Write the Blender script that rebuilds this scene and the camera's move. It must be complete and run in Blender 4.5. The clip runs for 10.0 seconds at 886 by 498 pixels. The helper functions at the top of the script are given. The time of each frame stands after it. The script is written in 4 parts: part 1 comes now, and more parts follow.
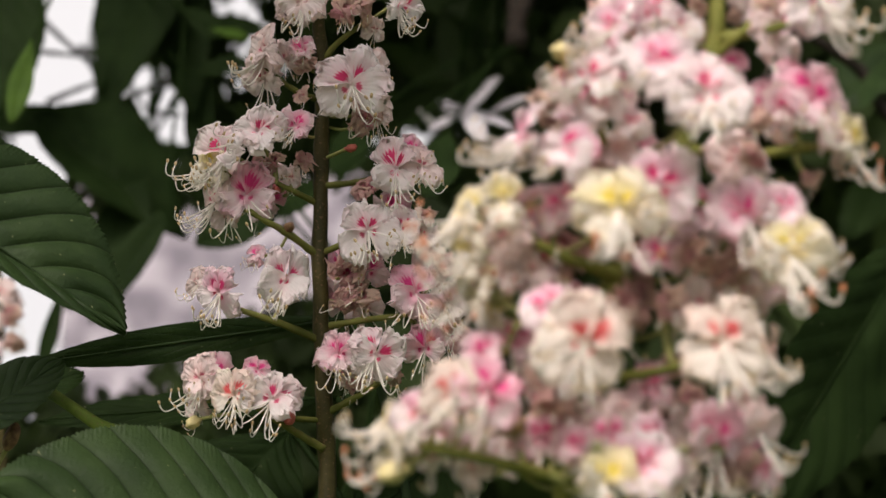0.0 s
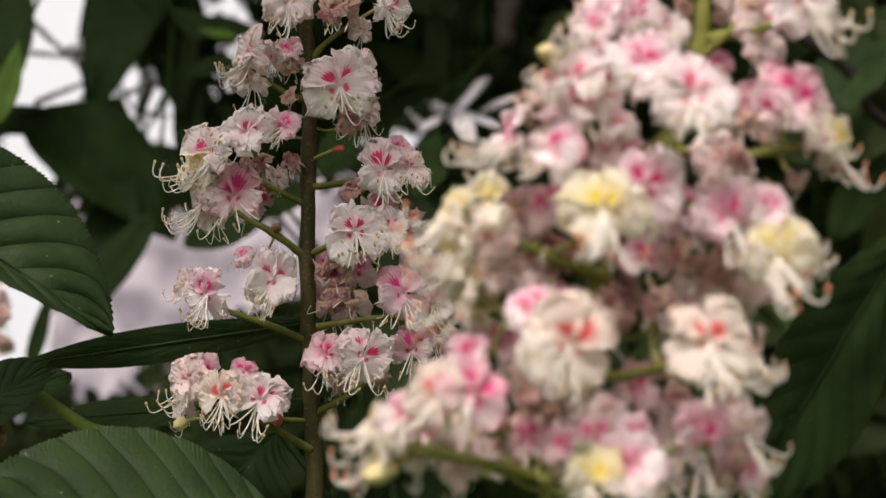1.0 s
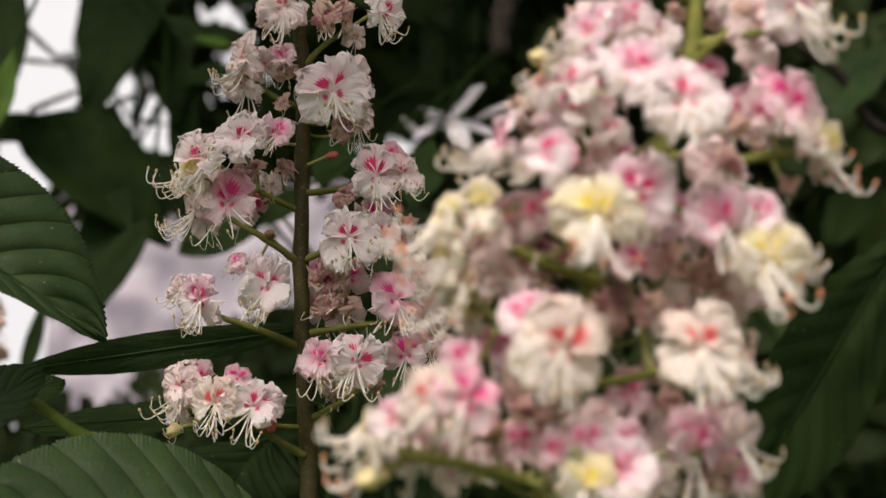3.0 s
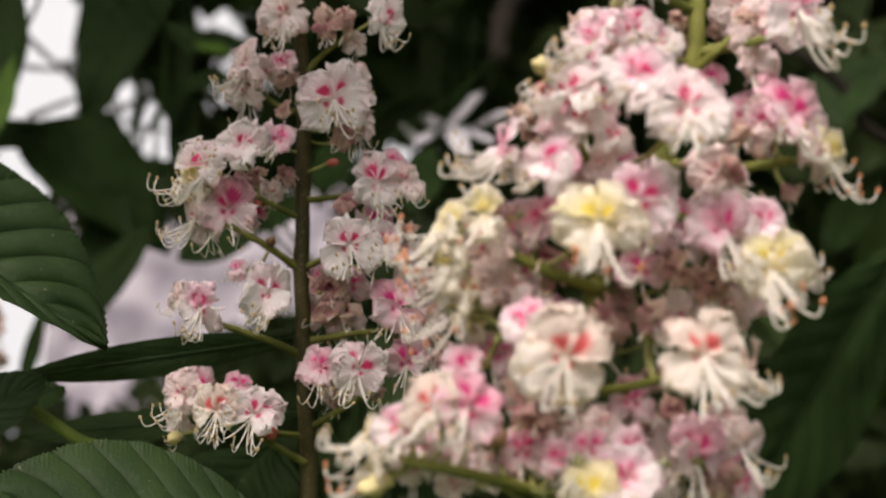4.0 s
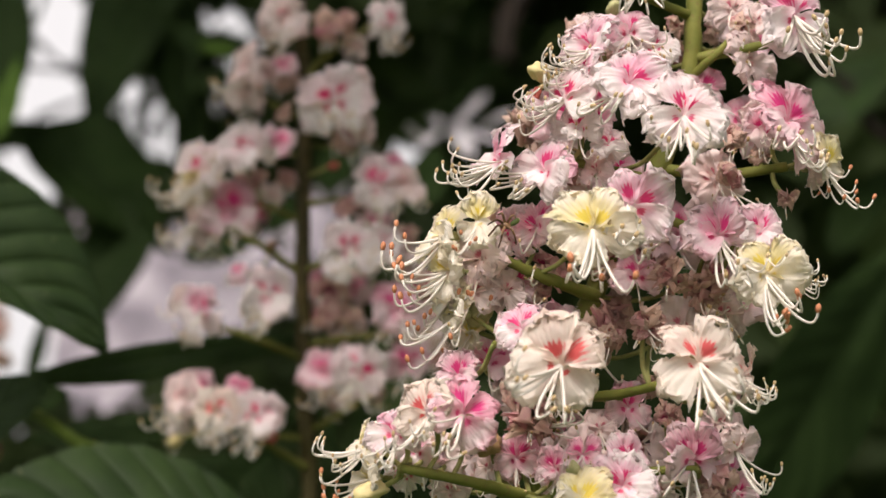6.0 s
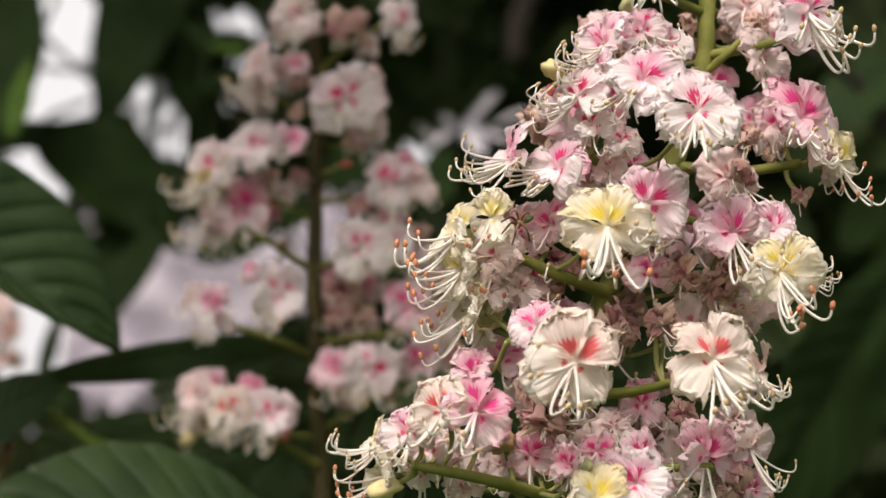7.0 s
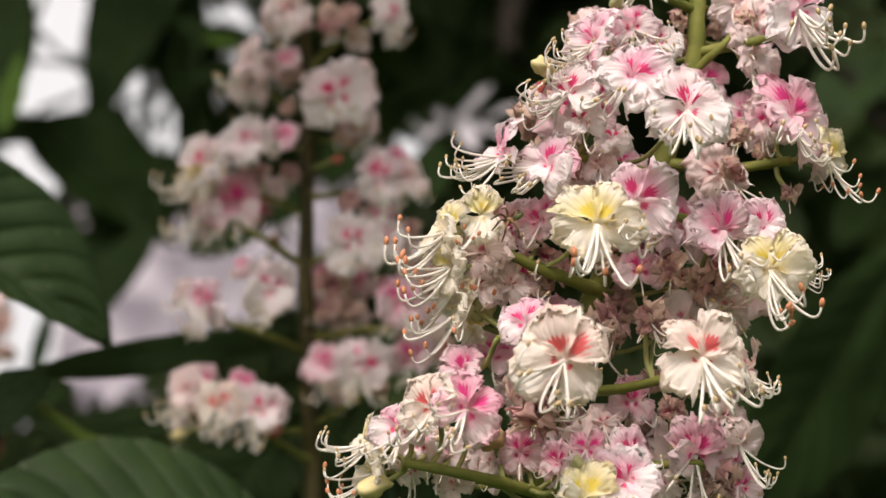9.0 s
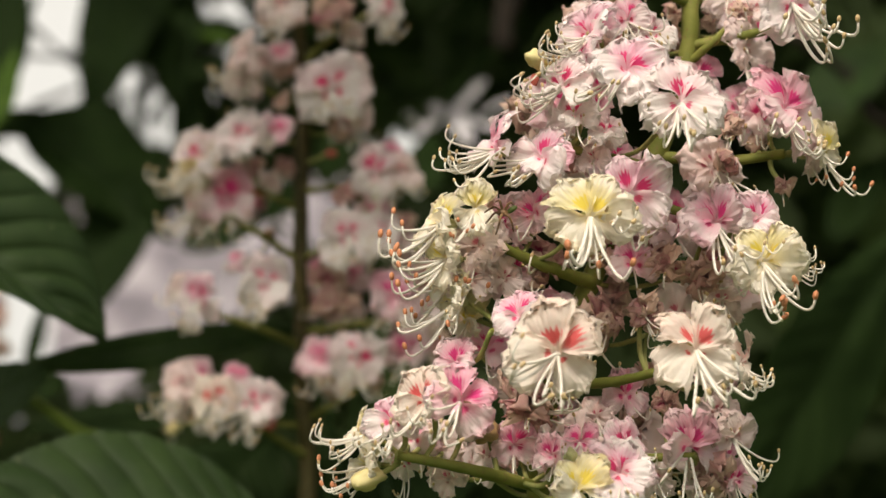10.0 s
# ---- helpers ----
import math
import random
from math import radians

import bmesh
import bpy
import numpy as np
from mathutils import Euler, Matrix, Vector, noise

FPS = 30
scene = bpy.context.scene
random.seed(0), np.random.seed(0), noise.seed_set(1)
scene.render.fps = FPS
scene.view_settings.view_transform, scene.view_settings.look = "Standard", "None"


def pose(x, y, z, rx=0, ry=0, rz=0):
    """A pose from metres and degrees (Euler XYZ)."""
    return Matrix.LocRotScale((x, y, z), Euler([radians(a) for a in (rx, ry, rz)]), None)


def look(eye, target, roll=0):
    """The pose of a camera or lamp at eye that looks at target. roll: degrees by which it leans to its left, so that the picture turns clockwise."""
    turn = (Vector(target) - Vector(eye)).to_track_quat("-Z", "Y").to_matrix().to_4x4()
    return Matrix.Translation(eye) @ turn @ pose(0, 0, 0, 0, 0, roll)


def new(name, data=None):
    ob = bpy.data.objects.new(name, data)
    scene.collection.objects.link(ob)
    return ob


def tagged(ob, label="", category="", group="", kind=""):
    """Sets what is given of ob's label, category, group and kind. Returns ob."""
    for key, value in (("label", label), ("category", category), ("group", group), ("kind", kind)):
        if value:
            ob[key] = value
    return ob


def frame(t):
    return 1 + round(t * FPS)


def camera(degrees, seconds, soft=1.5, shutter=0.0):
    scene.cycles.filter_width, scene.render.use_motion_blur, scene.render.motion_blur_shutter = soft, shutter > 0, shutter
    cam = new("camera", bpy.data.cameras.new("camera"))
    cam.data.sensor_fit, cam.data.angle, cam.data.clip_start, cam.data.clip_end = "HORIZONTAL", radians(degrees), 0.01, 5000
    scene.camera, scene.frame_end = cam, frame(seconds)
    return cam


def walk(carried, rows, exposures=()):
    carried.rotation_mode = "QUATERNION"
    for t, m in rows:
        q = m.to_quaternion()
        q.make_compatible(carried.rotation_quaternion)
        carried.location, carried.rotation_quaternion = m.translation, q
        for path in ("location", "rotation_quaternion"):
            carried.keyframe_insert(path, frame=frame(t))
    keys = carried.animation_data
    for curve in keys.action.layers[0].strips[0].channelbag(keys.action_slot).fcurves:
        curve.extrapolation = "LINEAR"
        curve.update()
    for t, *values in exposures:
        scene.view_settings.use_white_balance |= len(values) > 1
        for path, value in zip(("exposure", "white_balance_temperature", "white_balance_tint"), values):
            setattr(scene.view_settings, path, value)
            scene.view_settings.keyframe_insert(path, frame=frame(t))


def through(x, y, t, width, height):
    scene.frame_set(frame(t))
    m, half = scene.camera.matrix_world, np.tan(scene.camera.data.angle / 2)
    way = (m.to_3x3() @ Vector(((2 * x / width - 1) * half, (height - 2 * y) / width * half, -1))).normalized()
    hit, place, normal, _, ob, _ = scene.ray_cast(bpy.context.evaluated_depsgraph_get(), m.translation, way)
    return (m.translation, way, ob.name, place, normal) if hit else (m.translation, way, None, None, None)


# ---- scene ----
# ---- camera ----
cam = camera(30.0, 10.0, soft=1.55)
cam.data.dof.use_dof = True
cam.data.dof.aperture_fstop = 13.0
cam.data.dof.aperture_blades = 0
focus_mark = new("focus_mark")          # the lens pulls focus from the rear spike to the front one
focus_mark.empty_display_size = 0.01
cam.data.dof.focus_object = focus_mark
walk(cam, [
    (0.0, pose(-0.00217, 0.00023, 1.74892, 101.496, -0.041, -0.076)),
    (0.5, pose(-0.00129, 0.00038, 1.74820, 101.605, 0.050, -0.107)),
    (1.0, pose(-0.00134, 0.00020, 1.74905, 101.511, 0.103, -0.400)),
    (1.5, pose(-0.00118, 0.00006, 1.74970, 101.431, 0.120, -0.546)),
    (2.0, pose(-0.00262, 0.00024, 1.74888, 101.504, 0.120, -0.653)),
    (2.5, pose(-0.00191, 0.00036, 1.74833, 101.593, 0.151, -0.587)),
    (3.0, pose(-0.00063, 0.00032, 1.74847, 101.787, 0.161, -0.537)),
    (4.5, pose(-0.00186, 0.00022, 1.74894, 102.063, 0.131, -0.633)),
    (5.0, pose(0.00071, 0.00008, 1.74962, 102.086, 0.171, -0.503)),
    (6.5, pose(0.00126, -0.00005, 1.75024, 101.932, 0.047, -0.156)),
    (7.0, pose(0.00047, 0.00007, 1.74968, 101.972, 0.053, 0.034)),
    (7.5, pose(0.00000, -0.00000, 1.75000, 102.000, 0.000, 0.000)),
    (8.0, pose(-0.00084, -0.00012, 1.75056, 101.874, -0.020, 0.019)),
    (8.5, pose(0.00036, -0.00016, 1.75073, 101.757, 0.037, -0.072)),
    (9.0, pose(0.00123, -0.00014, 1.75065, 101.706, 0.095, -0.185)),
    (9.5, pose(0.00276, -0.00011, 1.75051, 101.634, 0.149, -0.240)),
    (10.0, pose(0.00157, -0.00003, 1.75014, 101.545, 0.138, -0.336)),
], exposures=[(0.0, 0.0, 6500, 10), (9.6, 0.0, 6500, 10), (9.8, -0.02, 6570, 9), (10.0, -0.06, 6960, 3)])

# ---- world and sun ----
SUN_WAY = Vector((-0.22, -0.64, 0.87)).normalized()   # towards the sun
world = bpy.data.worlds.new("sky")
scene.world = world
world.use_nodes = True
wn, wl = world.node_tree.nodes, world.node_tree.links
sky = wn.new("ShaderNodeTexSky")
sky.sky_type = "NISHITA"
sky.sun_disc = False
sky.sun_elevation = math.asin(SUN_WAY.z)
sky.sun_rotation = math.atan2(SUN_WAY.x, SUN_WAY.y)
sky.air_density, sky.dust_density, sky.ozone_density = 1.0, 6.0, 1.0
grey = wn.new("ShaderNodeHueSaturation")
grey.inputs["Saturation"].default_value = 0.15
wl.new(sky.outputs[0], grey.inputs["Color"])
warm = wn.new("ShaderNodeMix")
warm.data_type, warm.blend_type = "RGBA", "MULTIPLY"
warm.inputs[0].default_value = 1.0
warm.inputs[7].default_value = (1.0, 0.94, 0.94, 1)
wl.new(grey.outputs[0], warm.inputs[6])
wl.new(warm.outputs[2], wn["Background"].inputs["Color"])
wn["Background"].inputs["Strength"].default_value = 0.15

sun = new("sun", bpy.data.lights.new("sun", "SUN"))
sun.data.energy, sun.data.angle, sun.data.color = 3.15, radians(26), (1.0, 0.88, 0.79)
sun.matrix_world = look(SUN_WAY * 20, (0, 0, 0))


# ---- materials ----
class Nodes:
    """A short hand for building one node material."""

    def __init__(self, name):
        self.mat = bpy.data.materials.new(name)
        self.mat.use_nodes = True
        self.n, self.l = self.mat.node_tree.nodes, self.mat.node_tree.links
        self.bsdf = self.n["Principled BSDF"]
        self.out = self.n["Material Output"]

    def put(self, value, socket):
        if hasattr(value, "is_output"):
            self.l.new(value, socket)
        else:
            socket.default_value = value

    def math(self, op, a, b=0.0, c=0.0):
        x = self.n.new("ShaderNodeMath")
        x.operation = op
        for v, s in zip((a, b, c), x.inputs):
            self.put(v, s)
        return x.outputs[0]

    def span(self, v, a, b, c=0.0, d=1.0, smooth=True):
        x = self.n.new("ShaderNodeMapRange")
        x.interpolation_type = "SMOOTHSTEP" if smooth else "LINEAR"
        for value, s in zip((v, a, b, c, d), x.inputs):
            self.put(value, s)
        return x.outputs[0]

    def mix(self, fac, a, b):
        x = self.n.new("ShaderNodeMix")
        x.data_type = "RGBA"
        self.put(fac, x.inputs[0])
        self.put(a if hasattr(a, "is_output") else (*a, 1), x.inputs[6])
        self.put(b if hasattr(b, "is_output") else (*b, 1), x.inputs[7])
        return x.outputs[2]

    def uv(self):
        t = self.n.new("ShaderNodeTexCoord")
        s = self.n.new("ShaderNodeSeparateXYZ")
        self.l.new(t.outputs["UV"], s.inputs[0])
        return s.outputs[0], s.outputs[1]

    def noise(self, scale, detail=3.0, coord="Object"):
        t = self.n.new("ShaderNodeTexCoord")
        x = self.n.new("ShaderNodeTexNoise")
        x.inputs["Scale"].default_value, x.inputs["Detail"].default_value = scale, detail
        info = self.n.new("ShaderNodeObjectInfo")
        add = self.n.new("ShaderNodeVectorMath")
        add.operation = "MULTIPLY_ADD"
        self.l.new(info.outputs["Random"], add.inputs[0])
        add.inputs[1].default_value = (9, 7, 5)
        self.l.new(t.outputs[coord], add.inputs[2])
        self.l.new(add.outputs[0], x.inputs["Vector"])
        return x.outputs[0]

    def random(self):
        return self.n.new("ShaderNodeObjectInfo").outputs["Random"]

    def bump(self, height, strength, distance):
        b = self.n.new("ShaderNodeBump")
        b.inputs["Strength"].default_value, b.inputs["Distance"].default_value = strength, distance
        self.l.new(height, b.inputs["Height"])
        self.l.new(b.outputs[0], self.bsdf.inputs["Normal"])
        return b.outputs[0]

    def finish(self, colour, rough, through=0.0, specular=0.4, normal=None, tint=None):
        self.put(colour if hasattr(colour, "is_output") else (*colour, 1), self.bsdf.inputs["Base Color"])
        self.put(rough, self.bsdf.inputs["Roughness"])
        self.bsdf.inputs["Specular IOR Level"].default_value = specular
        if through:
            tr = self.n.new("ShaderNodeBsdfTranslucent")
            self.put(tint or (colour if hasattr(colour, "is_output") else (*colour, 1)), tr.inputs["Color"])
            if normal:
                self.l.new(normal, tr.inputs["Normal"])
            m = self.n.new("ShaderNodeMixShader")
            m.inputs[0].default_value = through
            self.l.new(self.bsdf.outputs[0], m.inputs[1])
            self.l.new(tr.outputs[0], m.inputs[2])
            self.l.new(m.outputs[0], self.out.inputs["Surface"])
        return self.mat


def petal_material(name, base, wash, blotch, reach, wash_amount, worn_tone=(0.50, 0.34, 0.20), worn_amount=0.16):
    """White frilled petal with a feathered guide mark above its claw."""
    k = Nodes(name)
    u, v = k.uv()
    side = k.math("ABSOLUTE", k.math("MULTIPLY_ADD", u, 2.0, -1.0))
    n = k.noise(9.0, 4.0)
    size = k.math("MULTIPLY_ADD", k.math("FRACT", k.math("MULTIPLY", k.random(), 7.3)), reach * 0.16, reach * 0.27)
    streak = k.math("MULTIPLY_ADD", k.math("SINE", k.math("MULTIPLY_ADD", n, 7.0, k.math("MULTIPLY", u, 58.0))), 0.5, 0.5)
    tall = k.math("DIVIDE", k.math("SUBTRACT", k.math("SUBTRACT", v, 0.12), size), size)
    wide = k.math("DIVIDE", side, 0.36 + 0.30 * reach)
    edge = k.math("SQRT", k.math("ADD", k.math("MULTIPLY", tall, tall), k.math("MULTIPLY", wide, wide)))
    edge = k.math("ADD", edge, k.math("MULTIPLY_ADD", n, 1.1, -0.55))
    edge = k.math("ADD", edge, k.math("MULTIPLY_ADD", streak, 0.40, -0.20))
    mark = k.span(edge, 0.60, 1.14, 1.0, 0.0)
    halo = k.span(edge, 0.8, 3.5, wash_amount, 0.0)
    tone = k.mix(k.span(k.noise(2.6, 5.0), 0.46, 0.68, 0.0, 0.15 + 0.45 * wash_amount), base, wash)
    tone = k.mix(halo, tone, wash)
    tone = k.mix(k.math("MULTIPLY", mark, 0.95), tone, blotch)
    tone = k.mix(k.span(k.noise(18.0, 3.0), 0.62, 0.80, 0.0, worn_amount), tone, worn_tone)
    rise = k.math("ADD", k.math("MULTIPLY", streak, 0.16), k.noise(16.0, 4.0))
    nrm = k.bump(rise, 0.08, 0.02)
    return k.finish(tone, 0.6, 0.48, 0.2, nrm)


WHITE, ROSE = (0.96, 0.885, 0.88), (0.95, 0.52, 0.67)
PETALS = {
    "white": (petal_material("petal_white_marked", (0.94, 0.88, 0.86), (0.92, 0.60, 0.67), (0.80, 0.03, 0.18), 0.54, 0.50),
              petal_material("petal_white_side", (0.94, 0.88, 0.86), (0.92, 0.64, 0.69), (0.76, 0.10, 0.22), 0.22, 0.35)),
    "pink": (petal_material("petal_pink_marked", WHITE, ROSE, (0.88, 0.05, 0.24), 0.62, 0.85),
             petal_material("petal_pink_side", WHITE, ROSE, (0.80, 0.10, 0.22), 0.22, 0.50)),
    "rosy": (petal_material("petal_rosy_marked", (0.92, 0.76, 0.78), (0.90, 0.42, 0.56), (0.84, 0.05, 0.28), 0.62, 0.9),
             petal_material("petal_rosy_side", (0.92, 0.76, 0.78), (0.90, 0.42, 0.56), (0.72, 0.08, 0.24), 0.26, 0.6)),
    "red": (petal_material("petal_red_marked", (0.94, 0.86, 0.77), (0.90, 0.62, 0.56), (0.90, 0.13, 0.14), 0.62, 0.35),
            petal_material("petal_red_side", (0.94, 0.87, 0.78), (0.90, 0.66, 0.60), (0.78, 0.12, 0.12), 0.18, 0.3)),
    "yellow": (petal_material("petal_yellow_marked", (0.95, 0.89, 0.76), (0.94, 0.84, 0.42), (0.93, 0.76, 0.12), 0.52, 0.9),
               petal_material("petal_yellow_side", (0.95, 0.90, 0.79), (0.89, 0.76, 0.50), (0.83, 0.68, 0.26), 0.20, 0.4)),
    "pale": (petal_material("petal_pale_marked", (0.93, 0.80, 0.78), (0.86, 0.60, 0.55), (0.70, 0.18, 0.26), 0.30, 0.5),
             petal_material("petal_pale_side", (0.93, 0.81, 0.79), (0.88, 0.66, 0.61), (0.66, 0.40, 0.38), 0.16, 0.3)),
    "withered": (petal_material("petal_withered_marked", (0.66, 0.45, 0.39), (0.56, 0.21, 0.27), (0.44, 0.04, 0.14), 0.60, 0.7, (0.42, 0.24, 0.12), 0.7),
                 petal_material("petal_withered_side", (0.74, 0.56, 0.46), (0.58, 0.30, 0.29), (0.50, 0.08, 0.17), 0.40, 0.6, (0.50, 0.32, 0.16), 0.8)),
}


def stalk_material(name, low, high, rough=0.55):
    k = Nodes(name)
    n = k.noise(120.0, 4.0)
    tone = k.mix(k.span(n, 0.35, 0.7), low, high)
    tone = k.mix(k.span(k.noise(900.0, 2.0), 0.58, 0.72, 0.0, 0.5), tone, (0.16, 0.09, 0.05))
    k.bump(k.noise(500.0, 3.0), 0.3, 0.0005)
    return k.finish(tone, rough, specular=0.12)


STEM = stalk_material("stem_green", (0.12, 0.135, 0.027), (0.20, 0.205, 0.05))
STEM_DARK = stalk_material("stalk_dark_green", (0.075, 0.082, 0.017), (0.15, 0.155, 0.038))
STEM_BROWN = stalk_material("stem_brown_green", (0.028, 0.026, 0.008), (0.060, 0.050, 0.015))
PEDICEL = stalk_material("pedicel_green", (0.20, 0.22, 0.07), (0.34, 0.33, 0.13))
CALYX = stalk_material("calyx_cream", (0.36, 0.38, 0.16), (0.56, 0.52, 0.30))
STALK_GREEN = stalk_material("stalk_fresh_green", (0.10, 0.15, 0.022), (0.17, 0.22, 0.04))
BARK = stalk_material("bark", (0.012, 0.010, 0.008), (0.03, 0.025, 0.02), 0.85)


def plain(name, low, high, rough, scale, through=0.0):
    k = Nodes(name)
    return k.finish(k.mix(k.span(k.noise(scale, 4.0), 0.3, 0.7), low, high), rough, through, 0.35)


FILAMENT = plain("filament_white", (0.80, 0.74, 0.66), (0.88, 0.85, 0.78), 0.4, 6.0, 0.25)
ANTHER_TAN = plain("anther_tan", (0.42, 0.28, 0.13), (0.60, 0.46, 0.26), 0.6, 40.0)
ANTHER_ORANGE = plain("anther_orange", (0.45, 0.16, 0.07), (0.62, 0.28, 0.15), 0.6, 40.0)
BUD_YELLOW = plain("bud_yellow", (0.62, 0.52, 0.20), (0.78, 0.70, 0.40), 0.5, 300.0, 0.2)
BUD_RED = plain("bud_red", (0.30, 0.05, 0.04), (0.50, 0.14, 0.10), 0.5, 300.0)
BUD_TAN = plain("bud_tan", (0.30, 0.18, 0.08), (0.48, 0.32, 0.17), 0.6, 300.0)
BUD_BROWN = plain("bud_brown", (0.10, 0.05, 0.03), (0.28, 0.17, 0.08), 0.6, 400.0)
SPIDER_BROWN = plain("spider_brown", (0.09, 0.045, 0.02), (0.26, 0.15, 0.07), 0.45, 900.0)
SPIDER_GREEN = plain("spider_green", (0.035, 0.06, 0.012), (0.10, 0.13, 0.03), 0.4, 900.0)


def leaf_material(name, dark, light, vein, through, count=15.0, slant=2.4, rough=0.6, gloss=0.12):
    """Pleated leaf: sunken parallel side veins and mottled green."""
    k = Nodes(name)
    u, v = k.uv()
    side = k.math("ABSOLUTE", k.math("MULTIPLY_ADD", v, 2.0, -1.0))
    phase = k.math("FRACT", k.math("SUBTRACT", k.math("MULTIPLY", u, count), k.math("MULTIPLY", side, slant)))
    line = k.span(k.math("ABSOLUTE", k.math("SUBTRACT", phase, 0.5)), 0.0, 0.06, 1.0, 0.0)
    rib = k.span(side, 0.0, 0.035, 1.0, 0.0)
    tone = k.mix(k.span(k.noise(40.0, 5.0), 0.3, 0.7), dark, light)
    tone = k.mix(k.span(k.noise(260.0, 3.0), 0.55, 0.8, 0.0, 0.4), tone, (light[0] * 1.3, light[1] * 1.2, light[2] * 1.4))
    tone = k.mix(k.math("MULTIPLY", k.math("MAXIMUM", line, k.math("MULTIPLY", rib, 0.3)), 0.6), tone, vein)
    tone = k.mix(k.span(k.noise(520.0, 1.0), 0.76, 0.80, 0.0, 0.6), tone, (0.22, 0.22, 0.12))
    nrm = k.bump(k.math("SUBTRACT", k.noise(700.0, 4.0), k.math("MULTIPLY", line, 0.6)), 0.5, 0.0006)
    return k.finish(tone, rough, through, gloss, nrm)


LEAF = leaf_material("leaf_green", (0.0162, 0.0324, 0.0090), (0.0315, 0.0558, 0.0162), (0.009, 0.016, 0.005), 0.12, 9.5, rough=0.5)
# shaded copy of the leaf green: the shade is put into the base colour
LEAF_SHADED = leaf_material("leaf_shaded", (0.008, 0.016, 0.004), (0.014, 0.026, 0.007), (0.016, 0.028, 0.010), 0.06, 9.5, gloss=0.03)
LEAF_FRESH = leaf_material("leaf_fresh", (0.04, 0.085, 0.010), (0.07, 0.13, 0.016), (0.09, 0.14, 0.03), 0.35, 9.5)
# near-white lilac: bright sky light put into the leaf colour
LEAF_SKYLIT = leaf_material("leaf_skylit", (0.80, 0.76, 0.82), (0.95, 0.92, 0.96), (0.7, 0.66, 0.7), 0.3, 9.5)


def foliage_material():
    k = Nodes("foliage")
    r = k.n.new("ShaderNodeNewGeometry").outputs["Random Per Island"]
    tone = k.mix(r, (0.030, 0.045, 0.017), (0.058, 0.088, 0.025))
    tone = k.mix(k.span(k.noise(25.0, 3.0), 0.4, 0.7, 0.0, 0.5), tone, (0.028, 0.045, 0.013))
    return k.finish(tone, 0.6, 0.25, 0.15)


FOLIAGE = foliage_material()
GRASS = plain("grass_ground", (0.03, 0.06, 0.015), (0.07, 0.10, 0.03), 0.9, 0.8)
PLASTER = plain("pale_plaster", (0.20, 0.18, 0.215), (0.52, 0.475, 0.53), 0.9, 2.6)
SKY_WHITE = Nodes("overcast_white")
SKY_WHITE.bsdf.inputs["Base Color"].default_value = (0, 0, 0, 1)
SKY_WHITE.bsdf.inputs["Emission Color"].default_value = (1.0, 0.96, 0.97, 1)
SKY_WHITE.bsdf.inputs["Emission Strength"].default_value = 0.86
SKY_WHITE = SKY_WHITE.mat


# ---- mesh helpers ----
def mesh_of(name, verts, faces, mats, uvs=None, face_mats=None):
    me = bpy.data.meshes.new(name)
    me.from_pydata(verts, [], faces)
    for m in mats:
        me.materials.append(m)
    if uvs is not None:
        layer = me.uv_layers.new(name="uv")
        idx = np.zeros(len(me.loops), dtype=np.int32)
        me.loops.foreach_get("vertex_index", idx)
        layer.data.foreach_set("uv", np.asarray(uvs, dtype=np.float32)[idx].ravel())
    if face_mats is not None:
        me.polygons.foreach_set("material_index", np.asarray(face_mats, dtype=np.int32))
    me.polygons.foreach_set("use_smooth", np.ones(len(me.polygons), dtype=bool))
    me.update()
    return me


def grid_faces(nu, nv):
    return [(j * nu + i, j * nu + i + 1, (j + 1) * nu + i + 1, (j + 1) * nu + i) for j in range(nv - 1) for i in range(nu - 1)]


def spline(points, steps):
    """A smooth line through the points."""
    p = [Vector(q) for q in points]
    if len(p) == 2:
        return [p[0].lerp(p[1], i / steps) for i in range(steps + 1)]
    p = [p[0] * 2 - p[1]] + p + [p[-1] * 2 - p[-2]]
    out = []
    for k in range(1, len(p) - 2):
        a, b, c, d = p[k - 1:k + 3]
        for i in range(steps):
            t = i / steps
            out.append(0.5 * (2 * b + (c - a) * t + (2 * a - 5 * b + 4 * c - d) * t * t + (3 * b - a - 3 * c + d) * t ** 3))
    out.append(p[-2])
    return out


def tube(line, radii, sides=8, seed=0.0, lump=0.0):
    """Vertices and faces of a closed round tube along a line."""
    verts, faces, n = [], [], len(line)
    side = Vector((0.3, 1, 0.2))
    for i, q in enumerate(line):
        way = (line[min(i + 1, n - 1)] - line[max(i - 1, 0)]).normalized()
        side = (side - way * side.dot(way)).normalized()
        other = way.cross(side)
        r = radii[0] + (radii[1] - radii[0]) * i / (n - 1) if len(radii) == 2 else radii[i]
        for k in range(sides):
            a = 2 * math.pi * k / sides
            rr = r * (1 + lump * noise.noise(Vector((i * 0.55 + seed, k * 0.9, seed))))
            verts.append(q + (side * math.cos(a) + other * math.sin(a)) * rr)
    for i in range(n - 1):
        for k in range(sides):
            faces.append((i * sides + k, i * sides + (k + 1) % sides, (i + 1) * sides + (k + 1) % sides, (i + 1) * sides + k))
    faces.append(tuple(range(sides - 1, -1, -1)))
    faces.append(tuple((n - 1) * sides + k for k in range(sides)))
    return verts, faces


